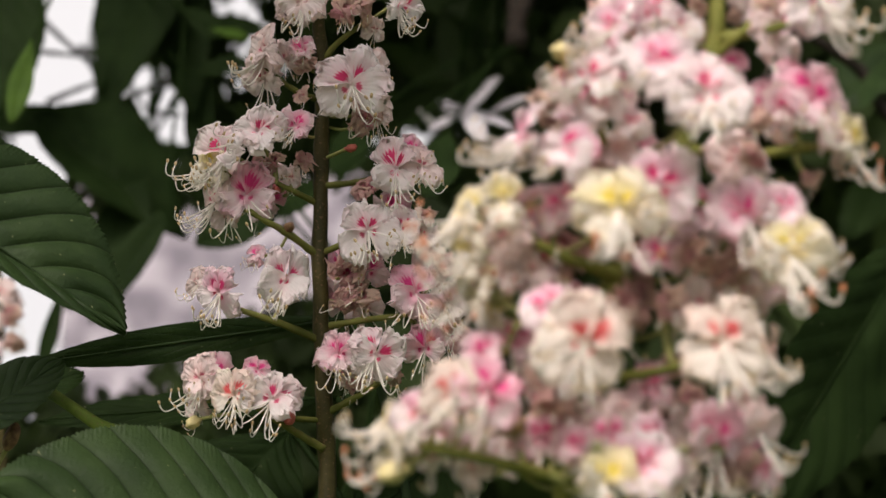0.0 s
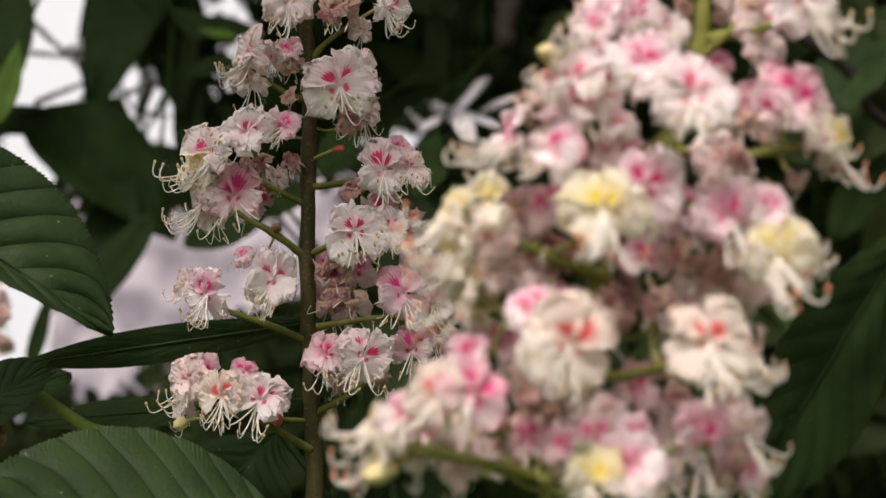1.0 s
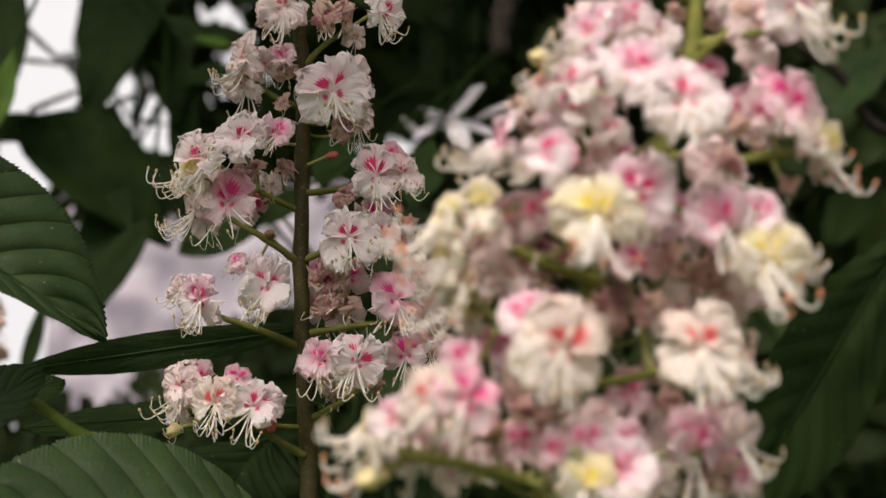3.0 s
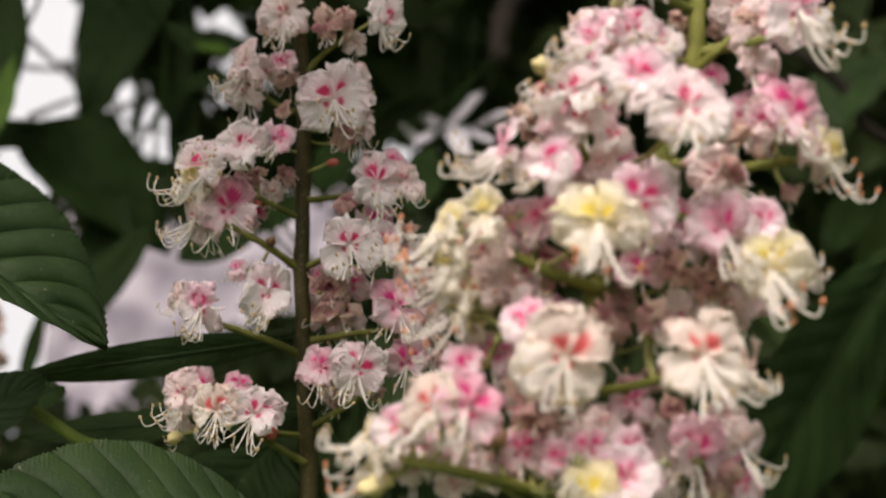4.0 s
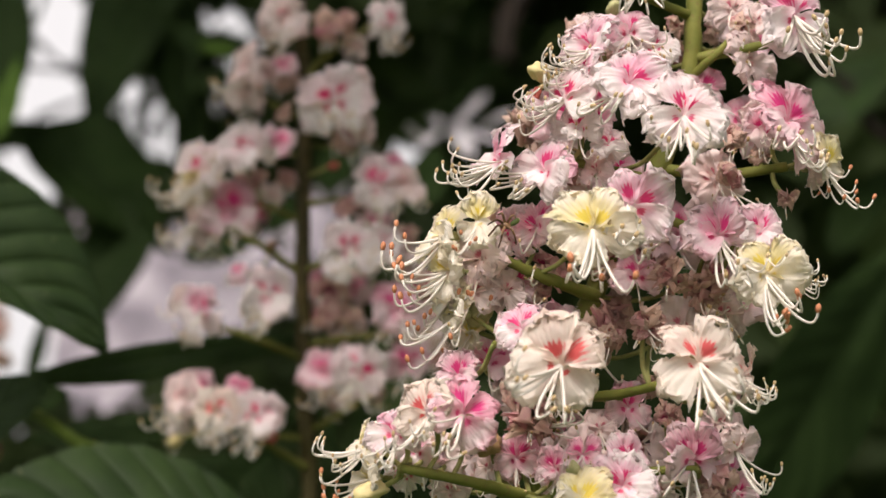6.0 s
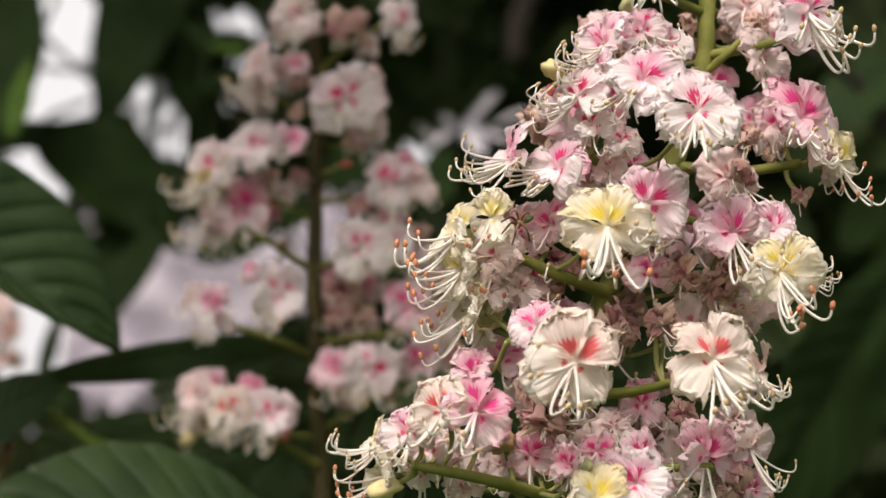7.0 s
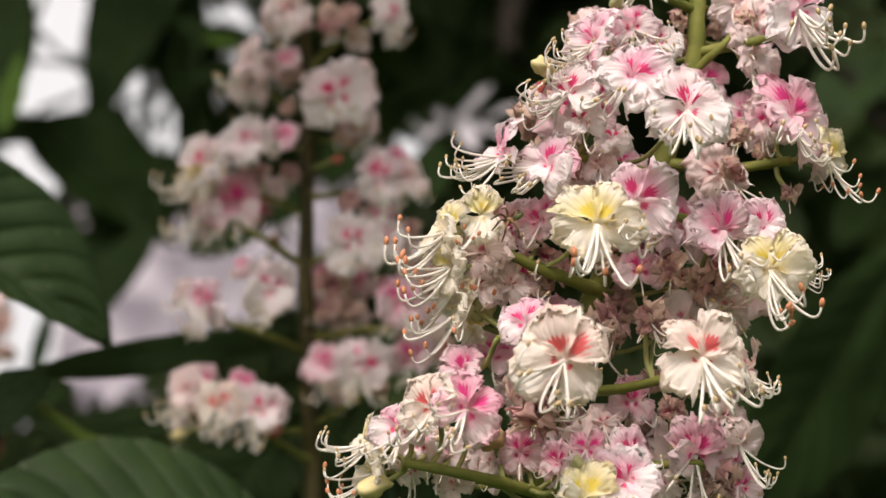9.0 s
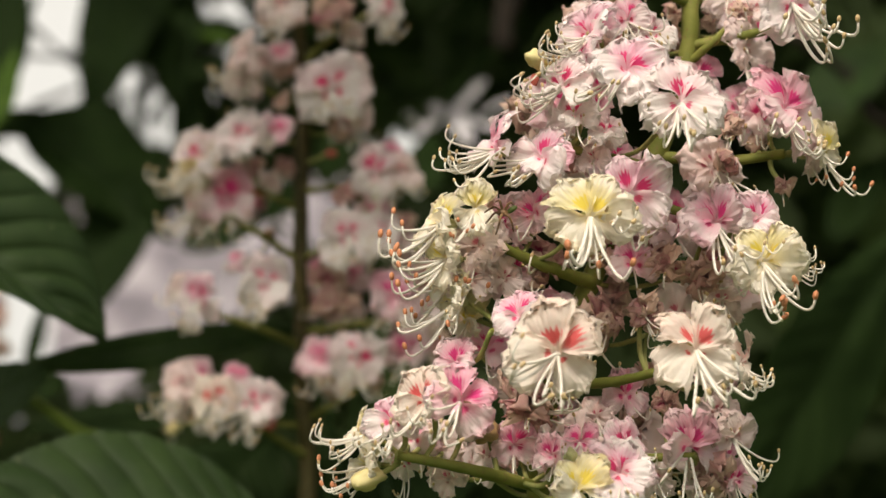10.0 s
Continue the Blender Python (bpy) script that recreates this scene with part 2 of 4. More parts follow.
def egg(centre, rx, ry, rz, rows=6, sides=8):
    """Vertices and faces of a small rounded body."""
    verts, faces = [], []
    for j in range(rows + 1):
        a = math.pi * (j + 0.02) / (rows + 0.04)
        for k in range(sides):
            b = 2 * math.pi * k / sides
            verts.append(Vector(centre) + Vector((rx * math.sin(a) * math.cos(b), ry * math.sin(a) * math.sin(b), rz * math.cos(a))))
    for j in range(rows):
        for k in range(sides):
            faces.append((j * sides + k, j * sides + (k + 1) % sides, (j + 1) * sides + (k + 1) % sides, (j + 1) * sides + k))
    return verts, faces


def join(*shapes):
    """Several (verts, faces) as one, with the face materials 0, 1, 2."""
    verts, faces, mats = [], [], []
    for m, (v, f) in enumerate(shapes):
        faces += [tuple(i + len(verts) for i in q) for q in f]
        mats += [m] * len(f)
        verts += list(v)
    return verts, faces, mats


def child(name, me, parent, m, label=""):
    """One mesh object under a thing or a part, at the pose m in its parent's space."""
    ob = new(name, me)
    ob.parent = parent
    ob.matrix_basis = m
    if label:
        tagged(ob, label)
    return ob


def thing(name, place, label, category, group="", kind=""):
    ob = new(name)
    ob.empty_display_size = 0.01
    ob.location = place
    return tagged(ob, label, category, group, kind)


# ---- blossom pieces, in units of the flower's width ----
def petal_mesh(name, seed, mats, crumple=0.0, nu=61, nv=18):
    """Clawed petal with a broad blade pleated like a fan and a frilled, toothed rim; grows along z, faces -y."""
    verts, uvs = [], []
    wide = 0.90 + 0.30 * noise.noise(Vector((seed, 3.1, 0)))
    bend = 0.12 * noise.noise(Vector((seed, 8.7, 0)))
    for j in range(nv):
        v = (j / (nv - 1)) ** 0.85
        b = max(0.0, (v - 0.12) / 0.88)
        half = 0.045 + 0.35 * wide * b ** 0.60 * math.sqrt(max(0.0, 1 - b ** 6)) if b else 0.045
        for i in range(nu):
            u = 2 * i / (nu - 1) - 1
            rim = max(abs(u) ** 6 * min(1, b * 2), v ** 6)
            slow = noise.noise(Vector((u * 1.5 + seed * 7, v * 1.8, seed)))
            pleat = noise.noise(Vector((u * 8.0 + seed * 3, v * 0.8, seed + 5)))
            fine = noise.noise(Vector((u * 17.0 + seed * 5, v * 1.5, seed + 9)))
            frill = noise.noise(Vector((u * 5.8 + seed * 2, v * 6.0, seed + 2)))
            crisp = noise.noise(Vector((u * 26.0 + seed, v * 20.0, seed + 6)))
            tooth = noise.noise(Vector((u * 13.0 + seed, v * 13.0, seed + 3)))
            x = u * half * (1 + (0.15 * frill + 0.13 * tooth) * rim) + bend * v + 0.05 * slow * v
            z = 0.53 * v * (1 - 0.20 * u * u * v) + (0.060 * frill + 0.045 * tooth + 0.050 * crisp) * rim
            y = -0.15 * v + 0.17 * v ** 2.4 + 0.09 * slow * v + (0.020 * pleat + 0.011 * fine) * b * b
            y += (0.140 * frill + 0.055 * tooth + 0.040 * crisp) * rim + 0.05 * u * u * b - 0.11 * u * u * max(0.0, 1 - abs(v - 0.2) * 5)
            if crumple:
                x *= 1 - 0.12 * crumple * v
                x += crumple * 0.08 * frill
                y += crumple * (0.34 * slow + 0.08 * frill) * v
                z += crumple * (0.18 * slow - 0.14 * v * v)
            verts.append((x, y, z))
            uvs.append((i / (nu - 1), v))
    return mesh_of(name, verts, grid_faces(nu, nv), mats, uvs)


PETAL_MESHES, PETAL_ROUGH = {}, {}
for kind_name, (marked, side_tone) in PETALS.items():
    c = {"withered": 0.75, "pale": 0.20}.get(kind_name, 0.04)
    PETAL_MESHES[kind_name] = ([petal_mesh("petal", 1.3 + 2.7 * i, [marked], c) for i in range(5)],
                               [petal_mesh("petal", 20.3 + 2.7 * i, [side_tone], c) for i in range(6)])
    PETAL_ROUGH[kind_name] = ([petal_mesh("petal", 41.3 + 2.7 * i, [marked], c, 23, 10) for i in range(3)],
                              [petal_mesh("petal", 60.3 + 2.7 * i, [side_tone], c, 23, 10) for i in range(4)])


def stamen_mesh(i, anther, thick=1.0, knob=1.0):
    """A long filament that sags forward and hooks up at its tip, with its anther."""
    rnd = random.Random(40 + i)
    reach, sag, hook, lat = rnd.uniform(0.55, 0.96), rnd.uniform(0.34, 0.62), rnd.uniform(0.11, 0.25), rnd.uniform(-0.26, 0.26)
    line = []
    for s in range(15):
        t = s / 14
        late = max(0.0, t - 0.70) / 0.30
        line.append(Vector((lat * t + 0.06 * math.sin(3 * t + i) * t, -reach * (t - 0.15 * late ** 2), -sag * math.sin(1.75 * t) + hook * late ** 2.0)))
    radii = [(0.020 - 0.008 * s / 14) * thick for s in range(15)]
    tip, way = line[-1], (line[-1] - line[-2]).normalized()
    ball = egg((0, 0, 0), 0.024 * knob, 0.024 * knob, 0.038 * knob, 4, 6)
    turn = way.to_track_quat("Z", "Y").to_matrix()
    ball = ([turn @ q + tip + way * 0.018 for q in ball[0]], ball[1])
    verts, faces, mats = join(tube(line, radii, 5), ball)
    return mesh_of("stamen", verts, faces, [FILAMENT, anther], None, mats)


STAMENS = {"tan": [stamen_mesh(i, ANTHER_TAN) for i in range(12)], "orange": [stamen_mesh(i, ANTHER_ORANGE, 1.08, 1.35) for i in range(12)],
           "thin": [stamen_mesh(i, ANTHER_TAN, 0.72) for i in range(12)]}


def calyx_mesh():
    """Bell-shaped calyx behind the petals with a small green throat."""
    line = [Vector((0, y, 0)) for y in (0.005, 0.02, 0.06, 0.14, 0.20, 0.23)]
    return mesh_of("blossom", *tube(line, [0.02, 0.06, 0.09, 0.095, 0.06, 0.03], 10, 3.0, 0.12), [CALYX])


CALYX_MESH = calyx_mesh()


class Spike:
    """One upright flower spike: its stem, side stalks and blossoms."""

    def __init__(self, base, label, brown=False):
        self.ob = thing("flower_spike", base, label, "flower spike", "horse chestnut flower spikes")
        self.base, self.lines, self.brown = Vector(base), [], brown
        self.reach = 0.98 if brown else 1.06

    def stalk(self, name, points, r0, r1, lump=0.25):
        line = spline(points, 8)
        self.lines.append(line)
        local = [q - self.base for q in line]
        material = STEM_BROWN if name == "stem" and self.brown else STEM_DARK if self.brown else STEM
        child(name, mesh_of(name, *tube(local, [r0, r1], 10, len(self.lines) * 3.7, lump), [material]), self.ob, Matrix())

    def pedicel(self, start, way, r):
        near = min((q for line in self.lines for q in line), key=lambda q: (q - start).length + 0.6 * max(0.0, q.z - start.z))
        mid = start.lerp(near, 0.5) + way * 0.25 * (near - start).length - Vector((0, 0, 0.1 * (near - start).length))
        line = [q - self.base for q in spline([start, mid, near], 5)]
        child("pedicel", mesh_of("pedicel", *tube(line, [r * 1.1, r], 6), [PEDICEL]), self.ob, Matrix())

    def blossom(self, x, y, z, d, kind, yaw=0, pitch=0, roll=0, stamens=8, anther="tan", deep=False):
        rnd = random.Random(round(x * 1e4) * 7919 + round(z * 1e4) * 31 + round(d * 1e4))
        m = pose(x, y, z, 0, 0, yaw) @ pose(0, 0, 0, -pitch) @ pose(0, 0, 0, 0, roll + rnd.uniform(-5, 5))
        back = m.to_3x3() @ Vector((0, 1, 0))
        self.pedicel(m.translation + back * 0.22 * d, back, 0.00055)
        slim = rnd.uniform(0.84, 1.0) if self.brown else rnd.uniform(0.88, 1.02)
        m = Matrix.Translation(-self.base) @ m @ Matrix.Diagonal((d * slim, d, d, 1))
        ob = child("blossom", CALYX_MESH, self.ob, m, {
            "white": "white blossom with small crimson throat marks", "pink": "white blossom with a deep pink throat", "rosy": "pale rose blossom with a magenta throat",
            "red": "white blossom with a coral red throat", "yellow": "cream blossom with a yellow throat",
            "pale": "faded off-white blossom", "withered": "withered brownish pink blossom"}[kind])
        marked, sides = (PETAL_ROUGH if deep else PETAL_MESHES)[kind]
        if kind == "withered":
            turns = [(rnd.uniform(0, 360), 0, rnd.uniform(20, 75)) for _ in range(6)]
        else:
            w, t = rnd.uniform(94, 126), rnd.uniform(28, 40)
            turns = [(-t, 1, 2), (t + rnd.uniform(-8, 12), 1, 2), (-w, 0, 18), (w + rnd.uniform(-16, 16), 0, 18)]
            if rnd.random() < (0.9 if kind == "yellow" else 0.35):
                turns.append((rnd.choice((-158, 160, 180)), 0, 8 if kind == "yellow" else 40))
        for a, top, lean in turns:
            me = rnd.choice(marked if top or (kind == "withered" and rnd.random() < 0.4) else sides)
            s = rnd.uniform(0.82, 1.16) * (1.0 if abs(a) < 140 else 0.85)
            turn = pose(0, 0, 0, 0, a + rnd.uniform(-9, 9), 0) @ pose(0, 0, 0, lean + (rnd.uniform(-18, 14) if top else rnd.uniform(-26, 26))) @ pose(0, 0, 0, 0, 0, rnd.uniform(-28, 28))
            child("petal", me, ob, turn @ Matrix.Diagonal((s * rnd.choice((-1, 1)), s, s, 1)))
        for i in range(stamens + (2 if (self.brown or abs(yaw) > 45) and kind != "withered" else 0)):
            droop = rnd.uniform(-24, 10) if abs(yaw) > 45 else rnd.uniform(-4, 24)
            turn = pose(rnd.uniform(-0.02, 0.02), -0.01, -0.02, droop, rnd.uniform(-32, 32), rnd.uniform(-20, 20))
            child("stamen", rnd.choice(STAMENS["thin" if self.brown else anther]), ob, turn @ Matrix.Scale(rnd.uniform(0.85, 1.12) * ((1.2 if anther == "orange" else 1.12) if abs(yaw) > 50 else self.reach), 4))

    def fill(self, seed, count, x0, x1, z0, z1, y0, y1, size, kinds):
        """Crowded older blossoms deep in the spike."""
        rnd = random.Random(seed)
        for _ in range(count):
            self.blossom(rnd.uniform(x0, x1), rnd.uniform(y0, y1), rnd.uniform(z0, z1), size * rnd.uniform(0.8, 1.15), rnd.choice(kinds),
                         rnd.uniform(-35, 35), rnd.uniform(-30, 20), rnd.uniform(-60, 60), rnd.randint(1, 3), deep=True)

    def bud(self, x, y, z, d, material, yaw=0, pitch=0, label=""):
        m = pose(x, y, z, 0, 0, yaw) @ pose(0, 0, 0, -pitch)
        back = m.to_3x3() @ Vector((0, 1, 0))
        self.pedicel(m.translation + back * 0.4 * d, back, 0.0006)
        v, f = egg((0, 0, 0), 0.36, 0.62, 0.36, 10, 14)
        v = [q * (1 + 0.45 * noise.noise(q * 4 + Vector((x * 90, 0, 0)))) for q in v]
        child("bud", mesh_of("bud", v, f, [material]), self.ob, Matrix.Translation(-self.base) @ m @ Matrix.Scale(d, 4), label)


def leaf_mesh(length, half, material, nu=160, nv=41, folds=(12, 12), droop=0.1, count=15.0, slant=4.0, teeth=1.0, seed=0.0, peak=1.25, pleat=1.0):
    """Obovate toothed leaflet along x, its face towards z, pleated between the side veins."""
    verts, uvs = [], []
    for j in range(nv):
        w = 2 * j / (nv - 1) - 1
        fold = radians(folds[0] if w > 0 else folds[1])
        for i in range(nu):
            s = i / (nu - 1)
            width = half * (math.sin(math.pi * min(1, s ** peak)) ** 0.75 if 0 < s < 1 else 0.0)
            tooth = s * 78 + 0.9 * noise.noise(Vector((s * 9, seed, 0)))
            saw = (tooth % 1.0) ** 1.4 * abs(w) ** 8 * teeth * (1 + 0.6 * noise.noise(Vector((math.floor(tooth) * 0.7, seed, w > 0))))
            wide = abs(w) * width * (1 + 0.022 * saw) + saw * half * 0.016
            ph = (s * count - abs(w) * slant) % 1.0
            rise = 0.075 * pleat * half * (math.sqrt(abs(math.sin(math.pi * (ph + 0.5)))) - 0.5) * min(1, abs(w) * 5) * (1 - 0.5 * abs(w))
            rise += half * 0.09 * noise.noise(Vector((s * 3 + seed, w * 1.5, seed)))
            curl = -0.10 * half * w * w
            x = s * length + 0.008 * length * abs(w) * saw
            y = math.copysign(wide * math.cos(fold), w)
            z = wide * math.sin(fold) + rise + curl - droop * length * s * s
            verts.append((x, y, z))
            uvs.append((s, j / (nv - 1)))
    return mesh_of("blade", verts, grid_faces(nu, nv), [material], uvs)


def leaf(base, tip, half, normal, material, label, folds=(12, 12), droop=0.0, support=None, nu=160, nv=41, teeth=1.0, count=9.5, group="chestnut leaves", peak=1.25, pleat=1.0):
    """A leaf from its base to its tip, with a blade and a stalk that goes back to its twig."""
    a, b = Vector(base), Vector(tip)
    x = (b - a).normalized()
    n = Vector(normal)
    z = (n - x * n.dot(x)).normalized()
    y = z.cross(x)
    m = Matrix((x, y, z)).transposed().to_4x4()
    ob = thing("leaf", a, label, "leaf", group)
    child("blade", leaf_mesh((b - a).length, half, material, nu, nv, folds, droop, count, 2.4, teeth, a.x * 31 + a.z * 17, peak, pleat), ob, m)
    rib = [m.to_3x3() @ Vector((s * (b - a).length, 0, 0.0004 - droop * (b - a).length * s * s)) for s in (0, 0.25, 0.5, 0.75, 0.97)]
    child("midrib", mesh_of("midrib", *tube(spline(rib, 3), [0.0007, 0.0003], 6), [material]), ob, Matrix())
    if support:
        e = Vector(support) - a
        line = spline([Vector((0, 0, 0)), e * 0.5 - x * 0.15 * e.length, e], 6)
        child("petiole", mesh_of("petiole", *tube(line, [0.0014, 0.0018], 7), [LEAF if material == LEAF else LEAF_SHADED]), ob, Matrix())
    return ob


# ---- the setting ----
def ground():
    n, verts = 41, []
    for j in range(n):
        for i in range(n):
            x, y = ((i / (n - 1) * 2 - 1) ** 3) * 1500, ((j / (n - 1) * 2 - 1) ** 3) * 1500
            verts.append((x, y, 0.04 * noise.noise(Vector((x * 0.3, y * 0.3, 0)))))
    tagged(new("ground", mesh_of("ground", verts, grid_faces(n, n), [GRASS])), "short green grass under the trees", "ground", kind="structure")


ground()


def pale_wall():
    bm = bmesh.new()
    bmesh.ops.create_cube(bm, size=1, matrix=Matrix.Translation((3.2, 15.2, WALL_TOP / 2)) @ Matrix.Diagonal((13.4, 0.4, WALL_TOP, 1)))
    bmesh.ops.bevel(bm, geom=bm.edges[:], offset=0.03, segments=2, affect="EDGES")
    me = bpy.data.meshes.new("backdrop")
    bm.to_mesh(me)
    bm.free()
    me.materials.append(PLASTER)
    tagged(new("backdrop", me), "pale lilac-white wall far behind the leaves", "wall", kind="structure")


WALL_TOP = 5.6
pale_wall()


def far_sky():
    tagged(new("backdrop", mesh_of("backdrop", [(-90, 120, -1), (90, 120, -1), (90, 120, 90), (-90, 120, 90)], [(0, 1, 2, 3)], [SKY_WHITE])),
           "bright white overcast sky in the distance", "sky", kind="structure")


far_sky()


def leaflet_shape(rnd, length):
    """A small drooping leaflet of few faces, along x."""
    rows = ((0.0, 0.04), (0.25, 0.22), (0.5, 0.40), (0.75, 0.44), (0.92, 0.22), (1.0, 0.02))
    bend, cup = rnd.uniform(0.05, 0.4), rnd.uniform(0.05, 0.22)
    return [Vector((s * length, w * h * length * 0.5, -bend * length * s * s + cup * abs(w) * h * length))
            for s, h in rows for w in (-1, 0, 1)], grid_faces(3, 6)


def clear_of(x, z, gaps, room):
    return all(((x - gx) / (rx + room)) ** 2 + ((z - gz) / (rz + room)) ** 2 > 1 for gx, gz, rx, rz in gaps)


def foliage(name, label, box, count, gaps, size, seed, face):
    """A mass of palmate leaves, left open where the sky shows through it."""
    rnd = random.Random(seed)
    verts, faces = [], []
    (x0, x1), (y0, y1), (z0, z1) = box
    middle, half = Vector(((x0 + x1) / 2, (y0 + y1) / 2)), Vector(((x1 - x0) / 2, (y1 - y0) / 2))
    for _ in range(count):
        c = Vector((rnd.uniform(x0, x1), rnd.uniform(y0, y1), rnd.uniform(z0, z1)))
        c += 0.16 * noise.noise_vector(c * 2.3)
        big, k = rnd.uniform(*size), 1.8 / max(c.y, 0.5)
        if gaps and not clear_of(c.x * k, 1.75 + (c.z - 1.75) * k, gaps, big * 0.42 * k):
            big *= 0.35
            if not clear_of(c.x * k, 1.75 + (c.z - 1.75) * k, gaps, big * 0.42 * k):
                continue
        tilt = pose(0, 0, 0, rnd.uniform(*face), rnd.uniform(-35, 35), rnd.uniform(0, 360) if face[1] < 50 else rnd.uniform(-40, 40))
        spin = rnd.uniform(0, 360)
        out = ((c.x - middle.x) / half.x) ** 2 + ((c.y - middle.y) / half.y) ** 2
        ragged = out > 1.2 + 0.7 * noise.noise(c * 1.7)
        for j in range(5):
            v, f = leaflet_shape(rnd, big * rnd.uniform(0.35, 0.55))
            m = Matrix.Translation(c) @ tilt @ pose(0, 0, 0, 0, 0, spin + 72 * j + rnd.uniform(-12, 12)) @ pose(0, 0, 0, 0, rnd.uniform(0, 28), 0)
            if ragged:
                continue
            faces += [tuple(i + len(verts) for i in q) for q in f]
            verts += [m @ q for q in v]
    return tagged(new(name, mesh_of(name, verts, faces, [FOLIAGE])), label, "foliage", kind="stuff")


def limbs():
    """The dark tree: trunk, limb and the twig that bears the spikes."""
    ob = thing("chestnut_tree", (1.9, 3.4, 0), "dark-barked chestnut tree behind the blossom", "tree")
    o = Vector((1.9, 3.4, 0))

    def limb(name, points, r0, r1):
        line = [Vector(p) - o for p in points]
        child(name, mesh_of(name, *tube(spline(line, 8), [r0, r1], 12, r0 * 70, 0.35), [BARK]), ob, Matrix())

    limb("trunk", [(1.9, 3.4, -0.05), (1.88, 3.42, 1.2), (1.95, 3.4, 2.6), (1.8, 3.35, 4.2)], 0.24, 0.12)
    limb("limb", [(1.9, 3.4, 1.1), (1.5, 2.3, 1.25), (0.9, 1.2, 1.45), (0.45, 0.72, 1.60), (0.08, 0.42, 1.655), (-0.16, 0.50, 1.66)], 0.07, 0.006)
    limb("limb", [(1.85, 3.4, 1.9), (0.9, 2.3, 2.40), (0.30, 1.5, 2.38), (0.02, 1.42, 2.37), (-0.35, 1.5, 2.36)], 0.05, 0.012)
    limb("limb", [(0.30, 1.5, 2.38), (0.13, 1.38, 2.33), (0.07, 1.36, 2.25), (0.06, 1.32, 2.19)], 0.014, 0.008)
    limb("limb", [(0.62, 1.45, 2.16), (0.3474, 1.1600, 2.0737), (0.2990, 1.1400, 2.1124), (0.2610, 1.1300, 2.1358), (0.2334, 1.1300, 2.1580)], 0.0045, 0.0035)
    limb("limb", [(0.9, 2.3, 2.40), (0.62, 1.45, 2.16), (0.48, 1.25, 2.10), (0.36, 1.2, 2.16)], 0.02, 0.006)
    limb("twig", [(-0.4036, 1.5000, 2.2466), (-0.3713, 1.5000, 2.2433), (-0.3362, 1.5000, 2.2399)], 0.0031, 0.0016)
    limb("twig", [(-0.3894, 1.5000, 2.2839), (-0.3668, 1.5000, 2.2613), (-0.3359, 1.5000, 2.2332), (-0.3272, 1.5000, 2.2164)], 0.0031, 0.0016)
    limb("twig", [(-0.3742, 1.5000, 2.1942), (-0.3481, 1.5000, 2.2064), (-0.3192, 1.5000, 2.2175)], 0.0031, 0.0016)
    limb("twig", [(-0.3447, 1.5000, 2.2500), (-0.3309, 1.5000, 2.2416), (-0.3177, 1.5000, 2.2444)], 0.0031, 0.0016)
    limb("twig", [(-0.2567, 1.5000, 2.2192), (-0.2695, 1.5000, 2.2025), (-0.2699, 1.5000, 2.1556)], 0.0031, 0.0016)
    limb("twig", [(-0.3076, 1.5000, 2.1942), (-0.2851, 1.5000, 2.2053), (-0.2567, 1.5000, 2.2192)], 0.0031, 0.0016)
    limb("limb", [(1.82, 3.37, 3.6), (0.8, 1.9, 3.1), (-0.6, 1.3, 2.95), (-1.6, 1.4, 2.9)], 0.07, 0.02)


limbs()

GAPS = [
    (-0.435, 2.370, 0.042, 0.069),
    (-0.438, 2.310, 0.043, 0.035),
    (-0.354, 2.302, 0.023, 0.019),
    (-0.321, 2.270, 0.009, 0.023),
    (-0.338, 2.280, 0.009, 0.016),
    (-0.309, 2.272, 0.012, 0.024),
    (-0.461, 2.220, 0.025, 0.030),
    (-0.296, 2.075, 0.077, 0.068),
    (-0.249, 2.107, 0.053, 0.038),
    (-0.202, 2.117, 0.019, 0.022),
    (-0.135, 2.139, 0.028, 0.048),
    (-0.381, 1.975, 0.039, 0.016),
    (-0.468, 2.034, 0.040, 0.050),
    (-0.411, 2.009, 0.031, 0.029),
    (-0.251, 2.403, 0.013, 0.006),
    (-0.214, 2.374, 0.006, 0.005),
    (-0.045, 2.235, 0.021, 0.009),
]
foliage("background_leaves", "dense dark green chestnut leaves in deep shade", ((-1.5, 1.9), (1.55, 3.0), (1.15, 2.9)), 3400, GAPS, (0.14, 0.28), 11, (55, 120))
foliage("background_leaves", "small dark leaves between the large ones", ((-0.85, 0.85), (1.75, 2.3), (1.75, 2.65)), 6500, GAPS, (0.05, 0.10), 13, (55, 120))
# leaf canopy above the view, added to keep sun off the background
foliage("tree_crown", "unseen overhead leaf crown added to shade the background", ((-2.2, 2.8), (0.82, 2.05), (2.68, 3.6)), 700, [], (0.25, 0.40), 12, (-25, 25))
foliage("tree_crown", "upper crown of dark chestnut leaves round the trunk", ((-0.6, 3.8), (2.0, 5.0), (3.5, 5.0)), 900, [], (0.28, 0.45), 15, (-25, 25))

